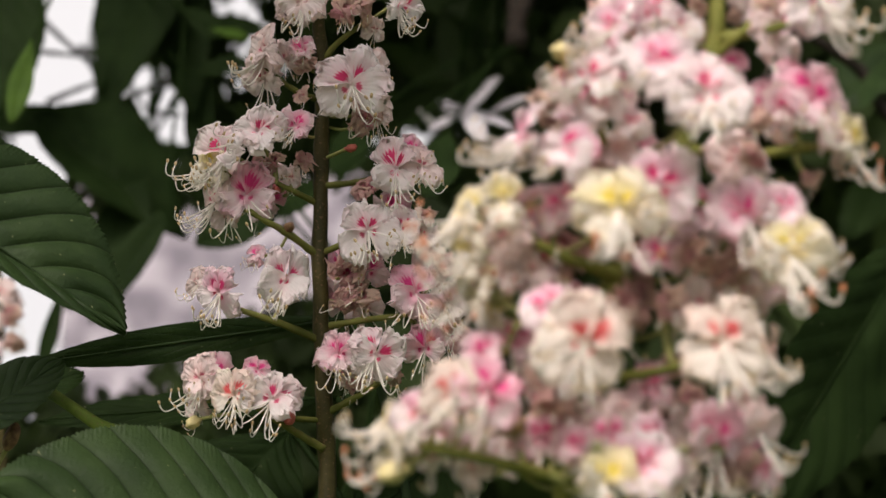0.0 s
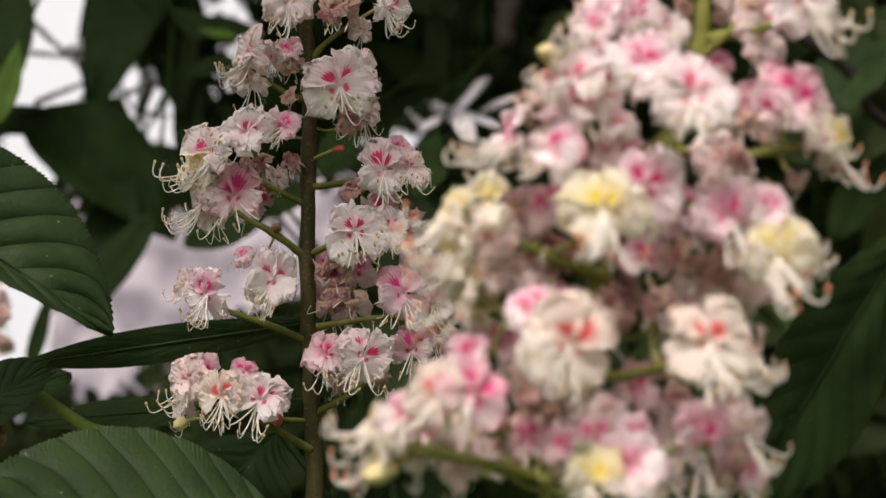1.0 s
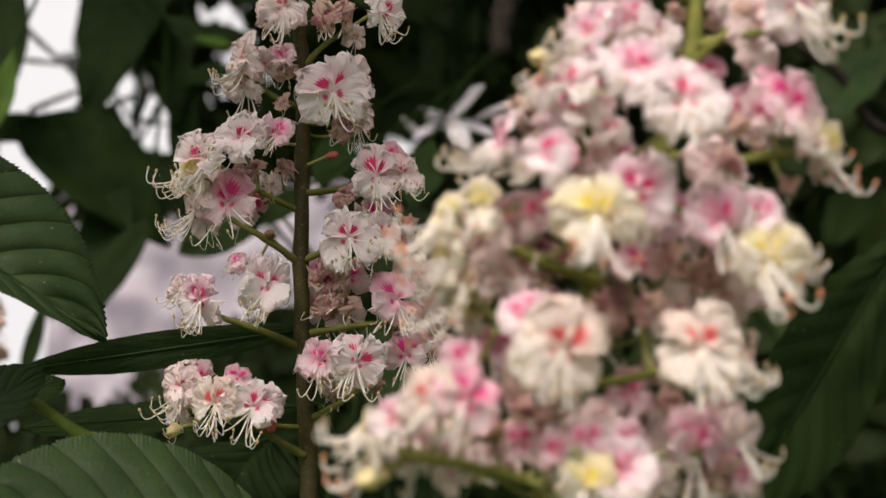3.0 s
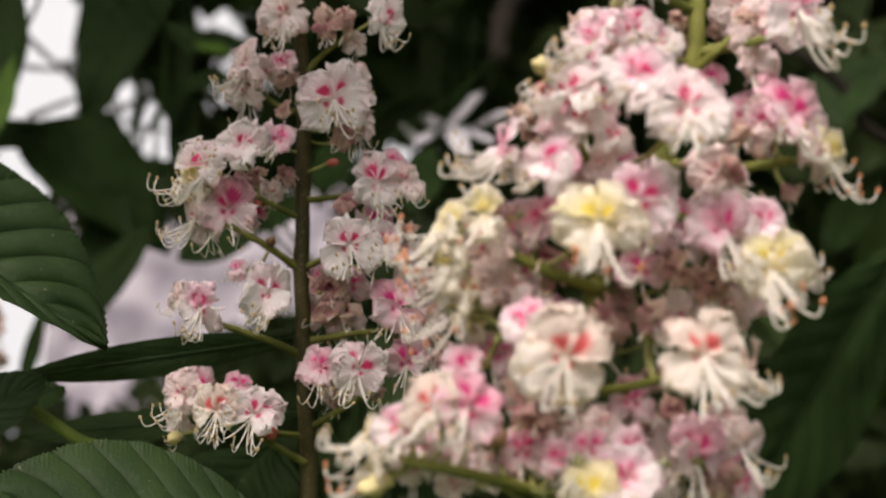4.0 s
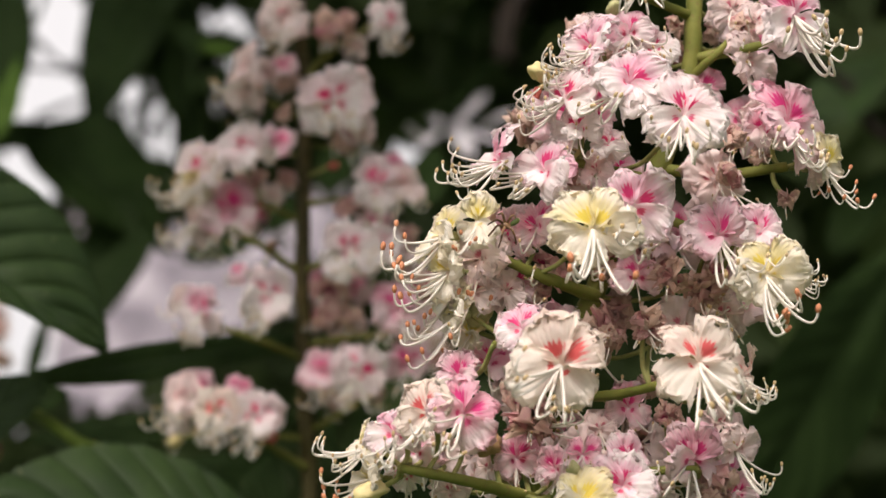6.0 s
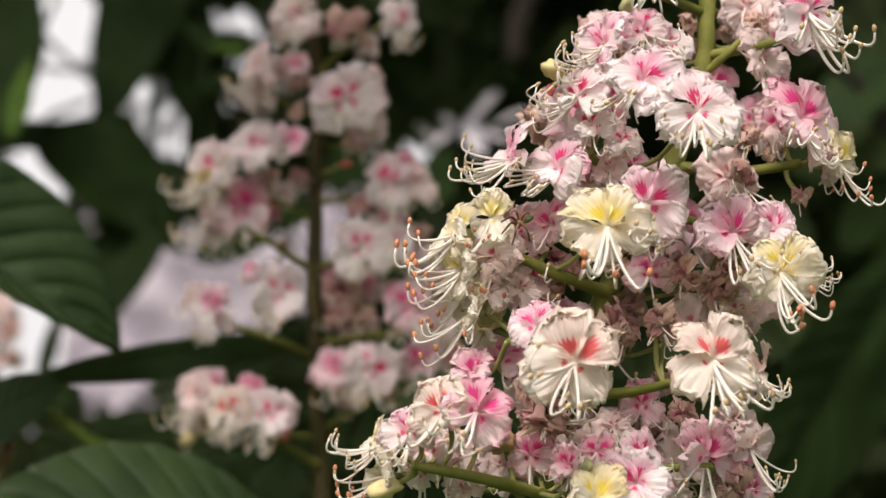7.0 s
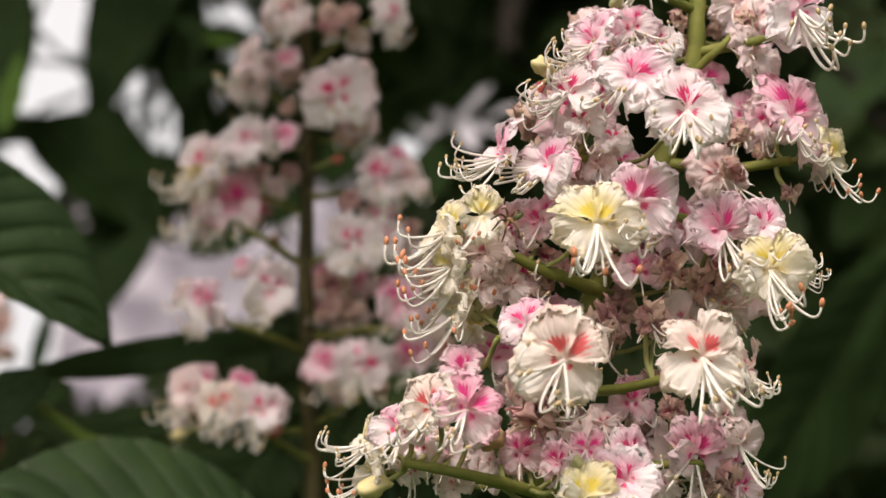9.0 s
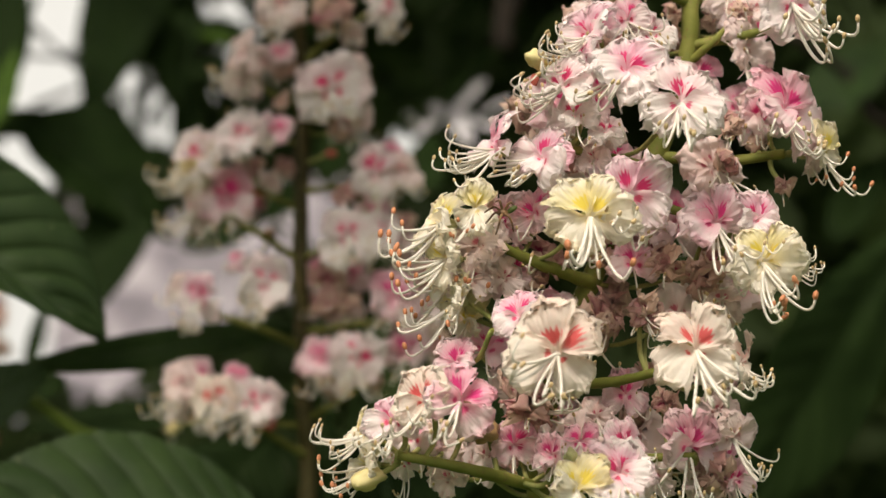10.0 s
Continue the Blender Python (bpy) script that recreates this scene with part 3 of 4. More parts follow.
# ---- leaves ----
leaf((-0.1987, 0.5000, 1.8903), (-0.1022, 0.5200, 1.8272), 0.0367, (0.05, -0.9, 0.5), LEAF, "large toothed green leaf with sunken parallel veins", peak=1.0, teeth=0.8, pleat=1.0, nu=240, nv=81, folds=(2, 54), support=(-0.22, 0.55, 1.66))
leaf((-0.0305, 0.5800, 1.8425), (-0.1404, 0.5600, 1.8232), 0.0066, (0.0, -0.80, -0.25), LEAF, "dark green leaf seen nearly edge-on", pleat=0.3, folds=(6, 10), support=(-0.05, 0.55, 1.66))
leaf((-0.0387, 0.5200, 1.7571), (-0.1412, 0.4800, 1.7709), 0.0376, (0.05, -0.85, 0.5), LEAF, "broad toothed green leaf in even light", peak=0.95, teeth=0.8, pleat=0.6, nu=240, nv=81, folds=(4, 10), support=(-0.05, 0.53, 1.655))
leaf((-0.1656, 0.5400, 1.7934), (-0.1285, 0.5500, 1.8225), 0.0143, (-0.2, -0.8, 0.5), LEAF, "small dark green leaf beside its stalk", support=(-0.22, 0.55, 1.66))
# the dark blades from here on carry their shade in the leaf colour
leaf((-0.1747, 0.6000, 1.8126), (-0.1366, 0.6200, 1.8274), 0.0128, (0.0, -0.7, 0.7), LEAF_SHADED, "green leaf in a painted shade tone, half hidden behind others", support=(-0.22, 0.6, 1.66))
leaf((-0.0612, 0.6600, 1.8098), (-0.0962, 0.6200, 1.7647), 0.0268, (0.1, -0.8, 0.5), LEAF_SHADED, "dark leaf in shade below the blossom", support=(-0.02, 0.55, 1.66))
leaf((-0.0407, 0.6200, 1.8179), (-0.1479, 0.6000, 1.8072), 0.0096, (0.0, -0.7, 0.7), LEAF_SHADED, "narrow dark leaf in shade", support=(-0.03, 0.55, 1.66))
leaf((0.0229, 0.6200, 1.8189), (-0.0297, 0.5800, 1.7695), 0.0231, (0.1, -0.8, 0.5), LEAF_SHADED, "green leaf in a painted shade tone between the two spikes", support=(0.02, 0.47, 1.66))
leaf((-0.1989, 1.2496, 2.0113), (-0.3157, 1.2212, 2.1009), 0.0535, (0.1, -0.9, 0.25), LEAF_SHADED, "large dark leaf hanging in shade", nu=50, nv=15, folds=(52, 18), support=(-0.3, 1.45, 2.36))
leaf((-0.2425, 1.3500, 2.3077), (-0.2753, 1.2800, 2.1176), 0.0391, (0.0, -0.9, 0.2), LEAF_SHADED, "large dark leaf hanging in shade", peak=0.5, nu=50, nv=15, support=(-0.3, 1.45, 2.36))
leaf((-0.2621, 1.4000, 2.1434), (-0.2412, 1.3800, 2.1784), 0.0035, (0.1, -0.9, 0.2), LEAF_SHADED, "narrow dark leaflet against the sky", nu=24, nv=9, support=(-0.3, 1.45, 2.36))
leaf((-0.2501, 1.4000, 2.1383), (-0.2284, 1.3800, 2.1743), 0.0030, (0.1, -0.9, 0.2), LEAF_SHADED, "narrow dark leaflet against the sky", nu=24, nv=9, support=(-0.3, 1.45, 2.36))
leaf((-0.2268, 1.4000, 2.1516), (-0.2530, 1.3800, 2.1509), 0.0025, (0.1, -0.9, 0.2), LEAF_SHADED, "narrow dark leaflet against the sky", nu=24, nv=9, support=(-0.3, 1.45, 2.36))
leaf((-0.2407, 1.3800, 2.2989), (-0.2100, 1.3300, 2.1344), 0.0249, (0.1, -0.9, 0.2), LEAF_SHADED, "dark leaf hanging in shade", peak=0.8, nu=50, nv=15, support=(-0.3, 1.45, 2.36))
leaf((-0.1147, 1.1644, 2.0164), (-0.1747, 1.1360, 1.9834), 0.0185, (0.1, -0.8, 0.5), LEAF_SHADED, "green leaf in a painted shade tone behind the blossom", nu=50, nv=15, support=(-0.10, 0.75, 1.66))
leaf((-0.2720, 1.1644, 1.9604), (-0.2801, 1.1360, 1.8889), 0.0060, (0.3, -0.9, 0.2), LEAF_SHADED, "narrow dark leaf against the sky", nu=50, nv=15, support=(-0.3, 1.0, 1.9))
leaf((-0.3395, 1.2070, 2.2677), (-0.3203, 1.1360, 2.0760), 0.0328, (0.3, -0.9, 0.2), LEAF_SHADED, "dark leaf hanging in shade", nu=50, nv=15, support=(-0.3, 1.45, 2.36))
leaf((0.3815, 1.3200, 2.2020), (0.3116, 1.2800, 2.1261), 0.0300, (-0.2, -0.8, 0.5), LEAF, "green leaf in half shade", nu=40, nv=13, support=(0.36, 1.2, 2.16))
leaf((0.3853, 1.3500, 2.1101), (0.3214, 1.3000, 2.0217), 0.0185, (0.2, -0.8, 0.5), LEAF_SHADED, "dark green leaf in half shade", nu=40, nv=13, support=(0.48, 1.25, 2.10))
leaf((0.2384, 0.8000, 1.9249), (0.1352, 0.7400, 1.7814), 0.0336, (0.35, -0.85, -0.25), LEAF_SHADED, "broad dark green leaf in shade", nu=60, nv=19, support=(0.45, 0.72, 1.60))
leaf((0.0033, 1.1500, 2.0715), (-0.0104, 1.1000, 2.0095), 0.0157, (0.1, -0.8, 0.6), LEAF_SHADED, "small dark green leaf in shade", nu=40, nv=13, support=(0.06, 1.32, 2.19))
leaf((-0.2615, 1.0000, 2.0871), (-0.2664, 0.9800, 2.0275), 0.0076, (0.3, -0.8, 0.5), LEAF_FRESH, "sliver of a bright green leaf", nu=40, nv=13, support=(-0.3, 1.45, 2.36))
leaf((-0.2161, 1.3000, 2.2176), (-0.1817, 1.3000, 2.1911), 0.0109, (0.1, -0.9, 0.3), LEAF_SHADED, "dark leaf in shade high behind the blossom", nu=40, nv=13, support=(-0.3, 1.45, 2.36))
leaf((-0.2050, 1.3000, 2.1600), (-0.1607, 1.3000, 2.1717), 0.0091, (0.1, -0.9, 0.3), LEAF_SHADED, "dark leaf in shade high behind the blossom", nu=40, nv=13, support=(-0.3, 1.45, 2.36))
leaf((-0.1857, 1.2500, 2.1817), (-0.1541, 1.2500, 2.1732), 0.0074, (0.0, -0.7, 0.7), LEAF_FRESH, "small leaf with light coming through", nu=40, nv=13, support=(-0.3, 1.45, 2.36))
leaf((-0.2656, 1.4200, 2.1367), (-0.3005, 1.4200, 2.1768), 0.0149, (0.1, -0.9, 0.3), LEAF_SHADED, "small dark leaf against the sky", nu=40, nv=13, support=(-0.3, 1.45, 2.36))
leaf((-0.0585, 1.2500, 2.1109), (-0.0811, 1.2000, 2.0474), 0.0154, (0.1, -0.9, 0.3), LEAF_SHADED, "dark leaf in shade behind the blossom", nu=40, nv=13, support=(0.06, 1.32, 2.19))
leaf((-0.2078, 1.2000, 2.0219), (-0.2558, 1.1800, 1.9340), 0.0130, (0.1, -0.9, 0.3), LEAF_SHADED, "dark leaf in shade before the pale wall", nu=40, nv=13, peak=0.8, support=(-0.3, 1.45, 2.36))
leaf((-0.0855, 1.1600, 2.0366), (-0.1245, 1.1200, 2.0005), 0.0139, (0.0, -0.9, 0.3), LEAF_SHADED, "dark leaf in shade behind the stem", nu=40, nv=13, support=(0.06, 1.32, 2.19))
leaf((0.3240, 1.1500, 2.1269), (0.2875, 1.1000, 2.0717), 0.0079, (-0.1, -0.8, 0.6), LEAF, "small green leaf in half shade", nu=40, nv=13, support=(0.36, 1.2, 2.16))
leaf((-0.2845, 1.2600, 2.1160), (-0.3480, 1.2200, 2.0913), 0.0158, (0.0, -0.9, 0.3), LEAF_SHADED, "dark leaf lying across the sky gap", nu=40, nv=13, support=(-0.3, 1.45, 2.36))
leaf((-0.2321, 1.2400, 2.0564), (-0.2629, 1.2000, 1.9568), 0.0195, (0.1, -0.9, 0.3), LEAF_SHADED, "dark leaf in shade before the pale wall", nu=40, nv=13, peak=0.9, support=(-0.3, 1.45, 2.36))
leaf((-0.2136, 1.3600, 2.2036), (-0.1995, 1.3400, 2.0957), 0.0115, (0.1, -0.9, 0.3), LEAF_SHADED, "dark leaf hanging in shade", nu=40, nv=13, support=(-0.3, 1.45, 2.36))
leaf((-0.2085, 1.3600, 2.2316), (-0.1476, 1.3400, 2.2070), 0.0097, (0.1, -0.9, 0.3), LEAF_SHADED, "dark leaf in shade high behind the blossom", nu=40, nv=13, support=(-0.3, 1.45, 2.36))
leaf((-0.1146, 1.1200, 2.0249), (-0.1656, 1.1000, 1.9813), 0.0171, (0.1, -0.9, 0.3), LEAF_SHADED, "green leaf in a painted shade tone behind the blossom", nu=40, nv=13, support=(-0.10, 0.75, 1.66))
leaf((-0.2586, 1.3600, 2.0949), (-0.2107, 1.3400, 2.1083), 0.0081, (0.1, -0.9, 0.3), LEAF_SHADED, "small dark leaf against the sky", nu=40, nv=13, support=(-0.3, 1.45, 2.36))
leaf((-0.2105, 1.3600, 2.1975), (-0.2094, 1.3400, 2.0971), 0.0096, (0.1, -0.9, 0.3), LEAF_SHADED, "dark leaf hanging in shade", nu=40, nv=13, support=(-0.3, 1.45, 2.36))
# star of near-white blades painted as the bright sky patch among the leaves
leaf((0.0163, 1.3400, 2.1385), (0.0464, 1.3000, 2.1577), 0.0097, (-0.2, -0.9, 0.45), LEAF_SKYLIT, "leaf shape painted near-white to stand for bright sky light", peak=1.0, nu=24, nv=9, teeth=0.0, support=(0.04, 1.2, 2.22), group="pale far leaves")
leaf((0.0211, 1.3400, 2.1404), (-0.0055, 1.3000, 2.1374), 0.0060, (-0.2, -0.9, 0.45), LEAF_SKYLIT, "leaf shape painted near-white to stand for bright sky light", peak=1.0, nu=24, nv=9, teeth=0.0, support=(0.04, 1.2, 2.22), group="pale far leaves")
leaf((0.0211, 1.3400, 2.1404), (-0.0119, 1.3000, 2.1125), 0.0060, (-0.2, -0.9, 0.45), LEAF_SKYLIT, "leaf shape painted near-white to stand for bright sky light", peak=1.0, nu=24, nv=9, teeth=0.0, support=(0.04, 1.2, 2.22), group="pale far leaves")
leaf((-0.0065, 1.3400, 2.1227), (-0.0202, 1.3000, 2.1306), 0.0060, (-0.2, -0.9, 0.45), LEAF_SKYLIT, "leaf shape painted near-white to stand for bright sky light", peak=1.0, nu=24, nv=9, teeth=0.0, support=(0.04, 1.2, 2.22), group="pale far leaves")
leaf((0.0173, 1.3400, 2.1454), (0.0332, 1.3000, 2.1021), 0.0083, (-0.2, -0.9, 0.45), LEAF_SKYLIT, "leaf shape painted near-white to stand for bright sky light", peak=1.0, nu=24, nv=9, teeth=0.0, support=(0.04, 1.2, 2.22), group="pale far leaves")
leaf((0.0391, 1.3400, 2.1395), (0.0694, 1.3000, 2.1413), 0.0060, (-0.2, -0.9, 0.45), LEAF_SKYLIT, "leaf shape painted near-white to stand for bright sky light", peak=1.0, nu=24, nv=9, teeth=0.0, support=(0.04, 1.2, 2.22), group="pale far leaves")
leaf((0.0211, 1.3400, 2.1414), (0.0581, 1.3000, 2.1135), 0.0041, (-0.2, -0.9, 0.45), LEAF_SKYLIT, "leaf shape painted near-white to stand for bright sky light", peak=1.0, nu=24, nv=9, teeth=0.0, support=(0.04, 1.2, 2.22), group="pale far leaves")
leaf((0.0211, 1.3400, 2.1385), (-0.0018, 1.3000, 2.1306), 0.0060, (-0.2, -0.9, 0.45), LEAF_SKYLIT, "leaf shape painted near-white to stand for bright sky light", peak=1.0, nu=24, nv=9, teeth=0.0, support=(0.04, 1.2, 2.22), group="pale far leaves")

# three leaves added above the view to block sun from the rear spike
for tip_x, tip_y, tip_z in ((-0.18, 0.28, 2.12), (-0.09, 0.25, 2.12), (0.00, 0.29, 2.11)):
    leaf((-0.09, 0.44, 2.14), (tip_x, tip_y, tip_z), 0.036, (0, -0.2, 1), LEAF, "unseen green leaf added to shade the rear spike", nu=40, nv=13, support=(-0.30, 1.45, 2.36))

# ---- flower spike in front ----
front = Spike((0.0350, 0.4000, 1.6520), "upright spike of fresh white and pink chestnut blossom")
front.stalk("stem", [(0.0350, 0.4000, 1.6520), (0.0249, 0.3661, 1.7697), (0.0279, 0.3601, 1.7938), (0.0373, 0.3561, 1.8182), (0.0508, 0.3541, 1.8433), (0.0584, 0.3541, 1.8655), (0.0602, 0.3541, 1.8829), (0.0620, 0.3561, 1.9001)], 0.003, 0.0017)
front.stalk("branchlet", [(0.0371, 0.3551, 1.8149), (0.0262, 0.3481, 1.8173), (0.0151, 0.3441, 1.8214)], 0.0016, 0.0011)
front.stalk("branchlet", [(0.0257, 0.3521, 1.7702), (0.0087, 0.3391, 1.7737), (-0.0056, 0.3381, 1.7764)], 0.0014, 0.001)
front.stalk("branchlet", [(0.0591, 0.3541, 1.8688), (0.0685, 0.3501, 1.8695), (0.0768, 0.3471, 1.8704)], 0.0013, 0.0009)
front.stalk("branchlet", [(0.0514, 0.3541, 1.8433), (0.0650, 0.3501, 1.8412), (0.0782, 0.3481, 1.8423)], 0.0014, 0.001)
front.stalk("branchlet", [(0.0302, 0.3581, 1.7936), (0.0388, 0.3471, 1.7923), (0.0486, 0.3401, 1.7938)], 0.0013, 0.0009)
front.stalk("branchlet", [(0.0594, 0.3541, 1.8789), (0.0524, 0.3491, 1.8800), (0.0458, 0.3461, 1.8812)], 0.0012, 0.0009)
front.stalk("branchlet", [(0.0583, 0.3541, 1.8642), (0.0635, 0.3501, 1.8682), (0.0674, 0.3501, 1.8721)], 0.001, 0.0008)
front.stalk("branchlet", [(0.0342, 0.3581, 1.8110), (0.0233, 0.3441, 1.8050), (0.0136, 0.3401, 1.8020)], 0.0012, 0.0008)
front.stalk("branchlet", [(0.0470, 0.3561, 1.8348), (0.0555, 0.3471, 1.8289), (0.0658, 0.3441, 1.8257)], 0.0012, 0.0008)
front.stalk("branchlet", [(0.0494, 0.3541, 1.8407), (0.0336, 0.3441, 1.8419), (0.0211, 0.3401, 1.8408)], 0.0012, 0.0008)
front.stalk("branchlet", [(0.0563, 0.3541, 1.8602), (0.0427, 0.3461, 1.8603), (0.0315, 0.3441, 1.8623)], 0.0012, 0.0008)
front.stalk("branchlet", [(0.0290, 0.3601, 1.7840), (0.0396, 0.3471, 1.7769), (0.0557, 0.3441, 1.7766)], 0.0012, 0.0008)
front.blossom(0.0421, 0.3300, 1.8553, 0.0177, "pink", -8, -8, 32, 6)
front.blossom(0.0527, 0.3270, 1.8477, 0.0203, "white", 0, -5, 10, 6)
front.blossom(0.0358, 0.3410, 1.8669, 0.0142, "pink", -48, 0, 0, 8)
front.blossom(0.0344, 0.3390, 1.8616, 0.0129, "pink", -58, 8, 20, 8)
front.blossom(0.0363, 0.3400, 1.8549, 0.0097, "rosy", -5, -8, 0, 2)
front.blossom(0.0292, 0.3360, 1.8539, 0.0141, "white", -46, 8, 0, 7)
front.blossom(0.0351, 0.3410, 1.8505, 0.0108, "rosy", -10, -10, 0, 3)
front.blossom(0.0440, 0.3440, 1.8712, 0.0136, "pink", 0, 8, 0, 5)
front.blossom(0.0493, 0.3440, 1.8678, 0.0117, "white", 8, 6, 0, 6)
front.blossom(0.0471, 0.3430, 1.8834, 0.0151, "pink", -5, -8, 0, 7)
front.blossom(0.0339, 0.3520, 1.8739, 0.0101, "pale", -30, 12, 0, 2)
front.blossom(0.0573, 0.3600, 1.8788, 0.0076, "withered", -20, 0, 0, 1)
front.blossom(0.0564, 0.3620, 1.8743, 0.0081, "withered", 0, -20, 30, 0)
front.blossom(0.0687, 0.3540, 1.8806, 0.0131, "pale", 5, -8, 0, 2)
front.blossom(0.0696, 0.3520, 1.8739, 0.0101, "withered", 0, -8, 0, 4)
front.blossom(0.0735, 0.3520, 1.8768, 0.0101, "pale", 10, 10, 50, 1)
front.blossom(0.0657, 0.3600, 1.8769, 0.0086, "withered", 0, 0, 0, 1)
front.blossom(0.0706, 0.3520, 1.8675, 0.0153, "pale", 42, -30, 0, 6)
front.blossom(0.0789, 0.3380, 1.8735, 0.0210, "pink", 24, -6, 0, 11)
front.blossom(0.0768, 0.3400, 1.8500, 0.0186, "rosy", 20, -4, 0, 9)
front.blossom(0.0319, 0.3380, 1.8479, 0.0125, "white", -16, 6, 0, 2)
front.blossom(0.0385, 0.3400, 1.8450, 0.0110, "white", 0, 8, 0, 2)
front.blossom(0.0735, 0.3500, 1.8511, 0.0109, "rosy", 10, -12, 0, 5)
front.blossom(0.0855, 0.3450, 1.8421, 0.0137, "yellow", 48, -26, 0, 4, "orange")
front.blossom(0.0760, 0.3450, 1.8187, 0.0110, "yellow", 58, 4, 0, 6)
front.blossom(0.0835, 0.3500, 1.8424, 0.0113, "pale", 40, -20, 0, 3, "orange")
front.blossom(0.0668, 0.3490, 1.8484, 0.0099, "withered", 0, 0, 20, 2)
front.blossom(0.0649, 0.3470, 1.8400, 0.0095, "withered", -10, -10, 0, 2)
front.blossom(0.0729, 0.3530, 1.8472, 0.0088, "withered", 10, 0, 70, 3)
front.blossom(0.0767, 0.3450, 1.8349, 0.0067, "withered", 10, -30, 0, 1)
front.blossom(0.0604, 0.3360, 1.8243, 0.0177, "rosy", 10, -6, -20, 5)
front.blossom(0.0693, 0.3390, 1.8253, 0.0133, "pink", 18, -4, 0, 6)
front.blossom(0.0695, 0.3340, 1.8156, 0.0177, "yellow", 12, -10, 0, 8, "orange")
front.blossom(0.0420, 0.3320, 1.8299, 0.0177, "pink", 4, -8, 14, 7)
front.blossom(0.0363, 0.3430, 1.8398, 0.0110, "pale", -8, 6, 0, 2)
front.blossom(0.0332, 0.3240, 1.8231, 0.0185, "yellow", 0, -14, 0, 6, "orange")
front.blossom(0.0249, 0.3360, 1.8379, 0.0162, "pink", -22, 2, 34, 8)
front.blossom(0.0155, 0.3380, 1.8408, 0.0150, "pink", -66, 8, 0, 11)
front.blossom(0.0105, 0.3350, 1.8273, 0.0127, "yellow", -25, -8, 10, 5, "orange")
front.blossom(0.0038, 0.3440, 1.8260, 0.0156, "yellow", -62, 4, 0, 5, "orange")
front.blossom(0.0048, 0.3440, 1.8184, 0.0150, "yellow", -64, 0, 0, 5, "orange")
front.blossom(0.0065, 0.3470, 1.8096, 0.0139, "yellow", -58, -6, 0, 4, "orange")
front.blossom(0.0118, 0.3460, 1.8212, 0.0145, "pale", -24, -14, 0, 4, "orange")
front.blossom(0.0096, 0.3460, 1.8141, 0.0135, "pale", -22, -12, 0, 2)
front.blossom(0.0053, 0.3500, 1.8140, 0.0120, "yellow", -52, -6, 0, 2, "orange")
front.blossom(0.0167, 0.3480, 1.8148, 0.0106, "pale", -12, -18, 30, 1)
front.blossom(0.0093, 0.3540, 1.8067, 0.0098, "yellow", -30, -20, 0, 2, "orange")
front.blossom(0.0182, 0.3500, 1.8160, 0.0129, "rosy", -10, -20, 0, 1)
front.blossom(0.0236, 0.3520, 1.8161, 0.0107, "withered", 0, -16, 0, 1)
front.blossom(0.0234, 0.3440, 1.8281, 0.0128, "rosy", -10, -14, 0, 1)
front.blossom(0.0186, 0.3490, 1.8265, 0.0130, "rosy", -20, -20, 0, 1)
front.blossom(0.0194, 0.3340, 1.8042, 0.0151, "pink", -24, 6, -18, 4)
front.blossom(0.0263, 0.3220, 1.7953, 0.0200, "red", -2, -2, 22, 6)
front.blossom(0.0538, 0.3260, 1.7963, 0.0209, "red", 8, 0, -8, 7)
front.blossom(0.0659, 0.3450, 1.7960, 0.0124, "red", 52, -6, 0, 8)
front.blossom(0.0451, 0.3520, 1.8186, 0.0112, "rosy", -5, -10, 0, 1)
front.blossom(0.0514, 0.3480, 1.8178, 0.0117, "withered", 0, -8, 20, 2)
front.blossom(0.0598, 0.3550, 1.8182, 0.0131, "withered", 10, -14, 0, 1)
front.blossom(0.0496, 0.3570, 1.8254, 0.0123, "withered", 0, -8, 0, 1)
front.blossom(0.0647, 0.3560, 1.8113, 0.0108, "pale", 15, -14, 0, 2)
front.blossom(0.0389, 0.3450, 1.8053, 0.0097, "withered", -5, -8, 30, 3)
front.blossom(0.0457, 0.3440, 1.8071, 0.0100, "withered", 5, 0, 0, 4)
front.blossom(0.0486, 0.3480, 1.8045, 0.0080, "withered", 10, -20, 60, 1)
front.blossom(0.0002, 0.3310, 1.7867, 0.0133, "red", -28, -2, -6, 6)
front.blossom(0.0072, 0.3300, 1.7865, 0.0170, "rosy", -10, 2, 28, 6)
front.blossom(-0.0062, 0.3350, 1.7828, 0.0133, "pink", -36, 0, -12, 7)
front.blossom(-0.0126, 0.3420, 1.7809, 0.0128, "yellow", -56, 4, 0, 9)
front.blossom(-0.0115, 0.3440, 1.7749, 0.0115, "yellow", -60, 0, 0, 7, "orange")
front.blossom(0.0066, 0.3460, 1.7961, 0.0111, "rosy", -15, 6, 0, 1)
front.blossom(-0.0026, 0.3460, 1.7805, 0.0112, "pink", -25, -14, 0, 5)
front.blossom(0.0190, 0.3470, 1.7919, 0.0088, "withered", -10, -8, 0, 2)
front.blossom(0.0220, 0.3460, 1.7875, 0.0090, "withered", 0, 0, 40, 2)
front.blossom(0.0024, 0.3490, 1.7793, 0.0113, "pale", -18, -18, 0, 3)
front.blossom(-0.0043, 0.3500, 1.7758, 0.0104, "white", -20, -20, 0, 3)
front.blossom(0.0048, 0.3530, 1.7725, 0.0105, "pale", -8, -16, 0, 2)
front.blossom(0.0186, 0.3500, 1.7794, 0.0109, "rosy", -10, -20, 0, 3)
front.blossom(0.0129, 0.3520, 1.7773, 0.0091, "pale", -10, -10, 0, 2)
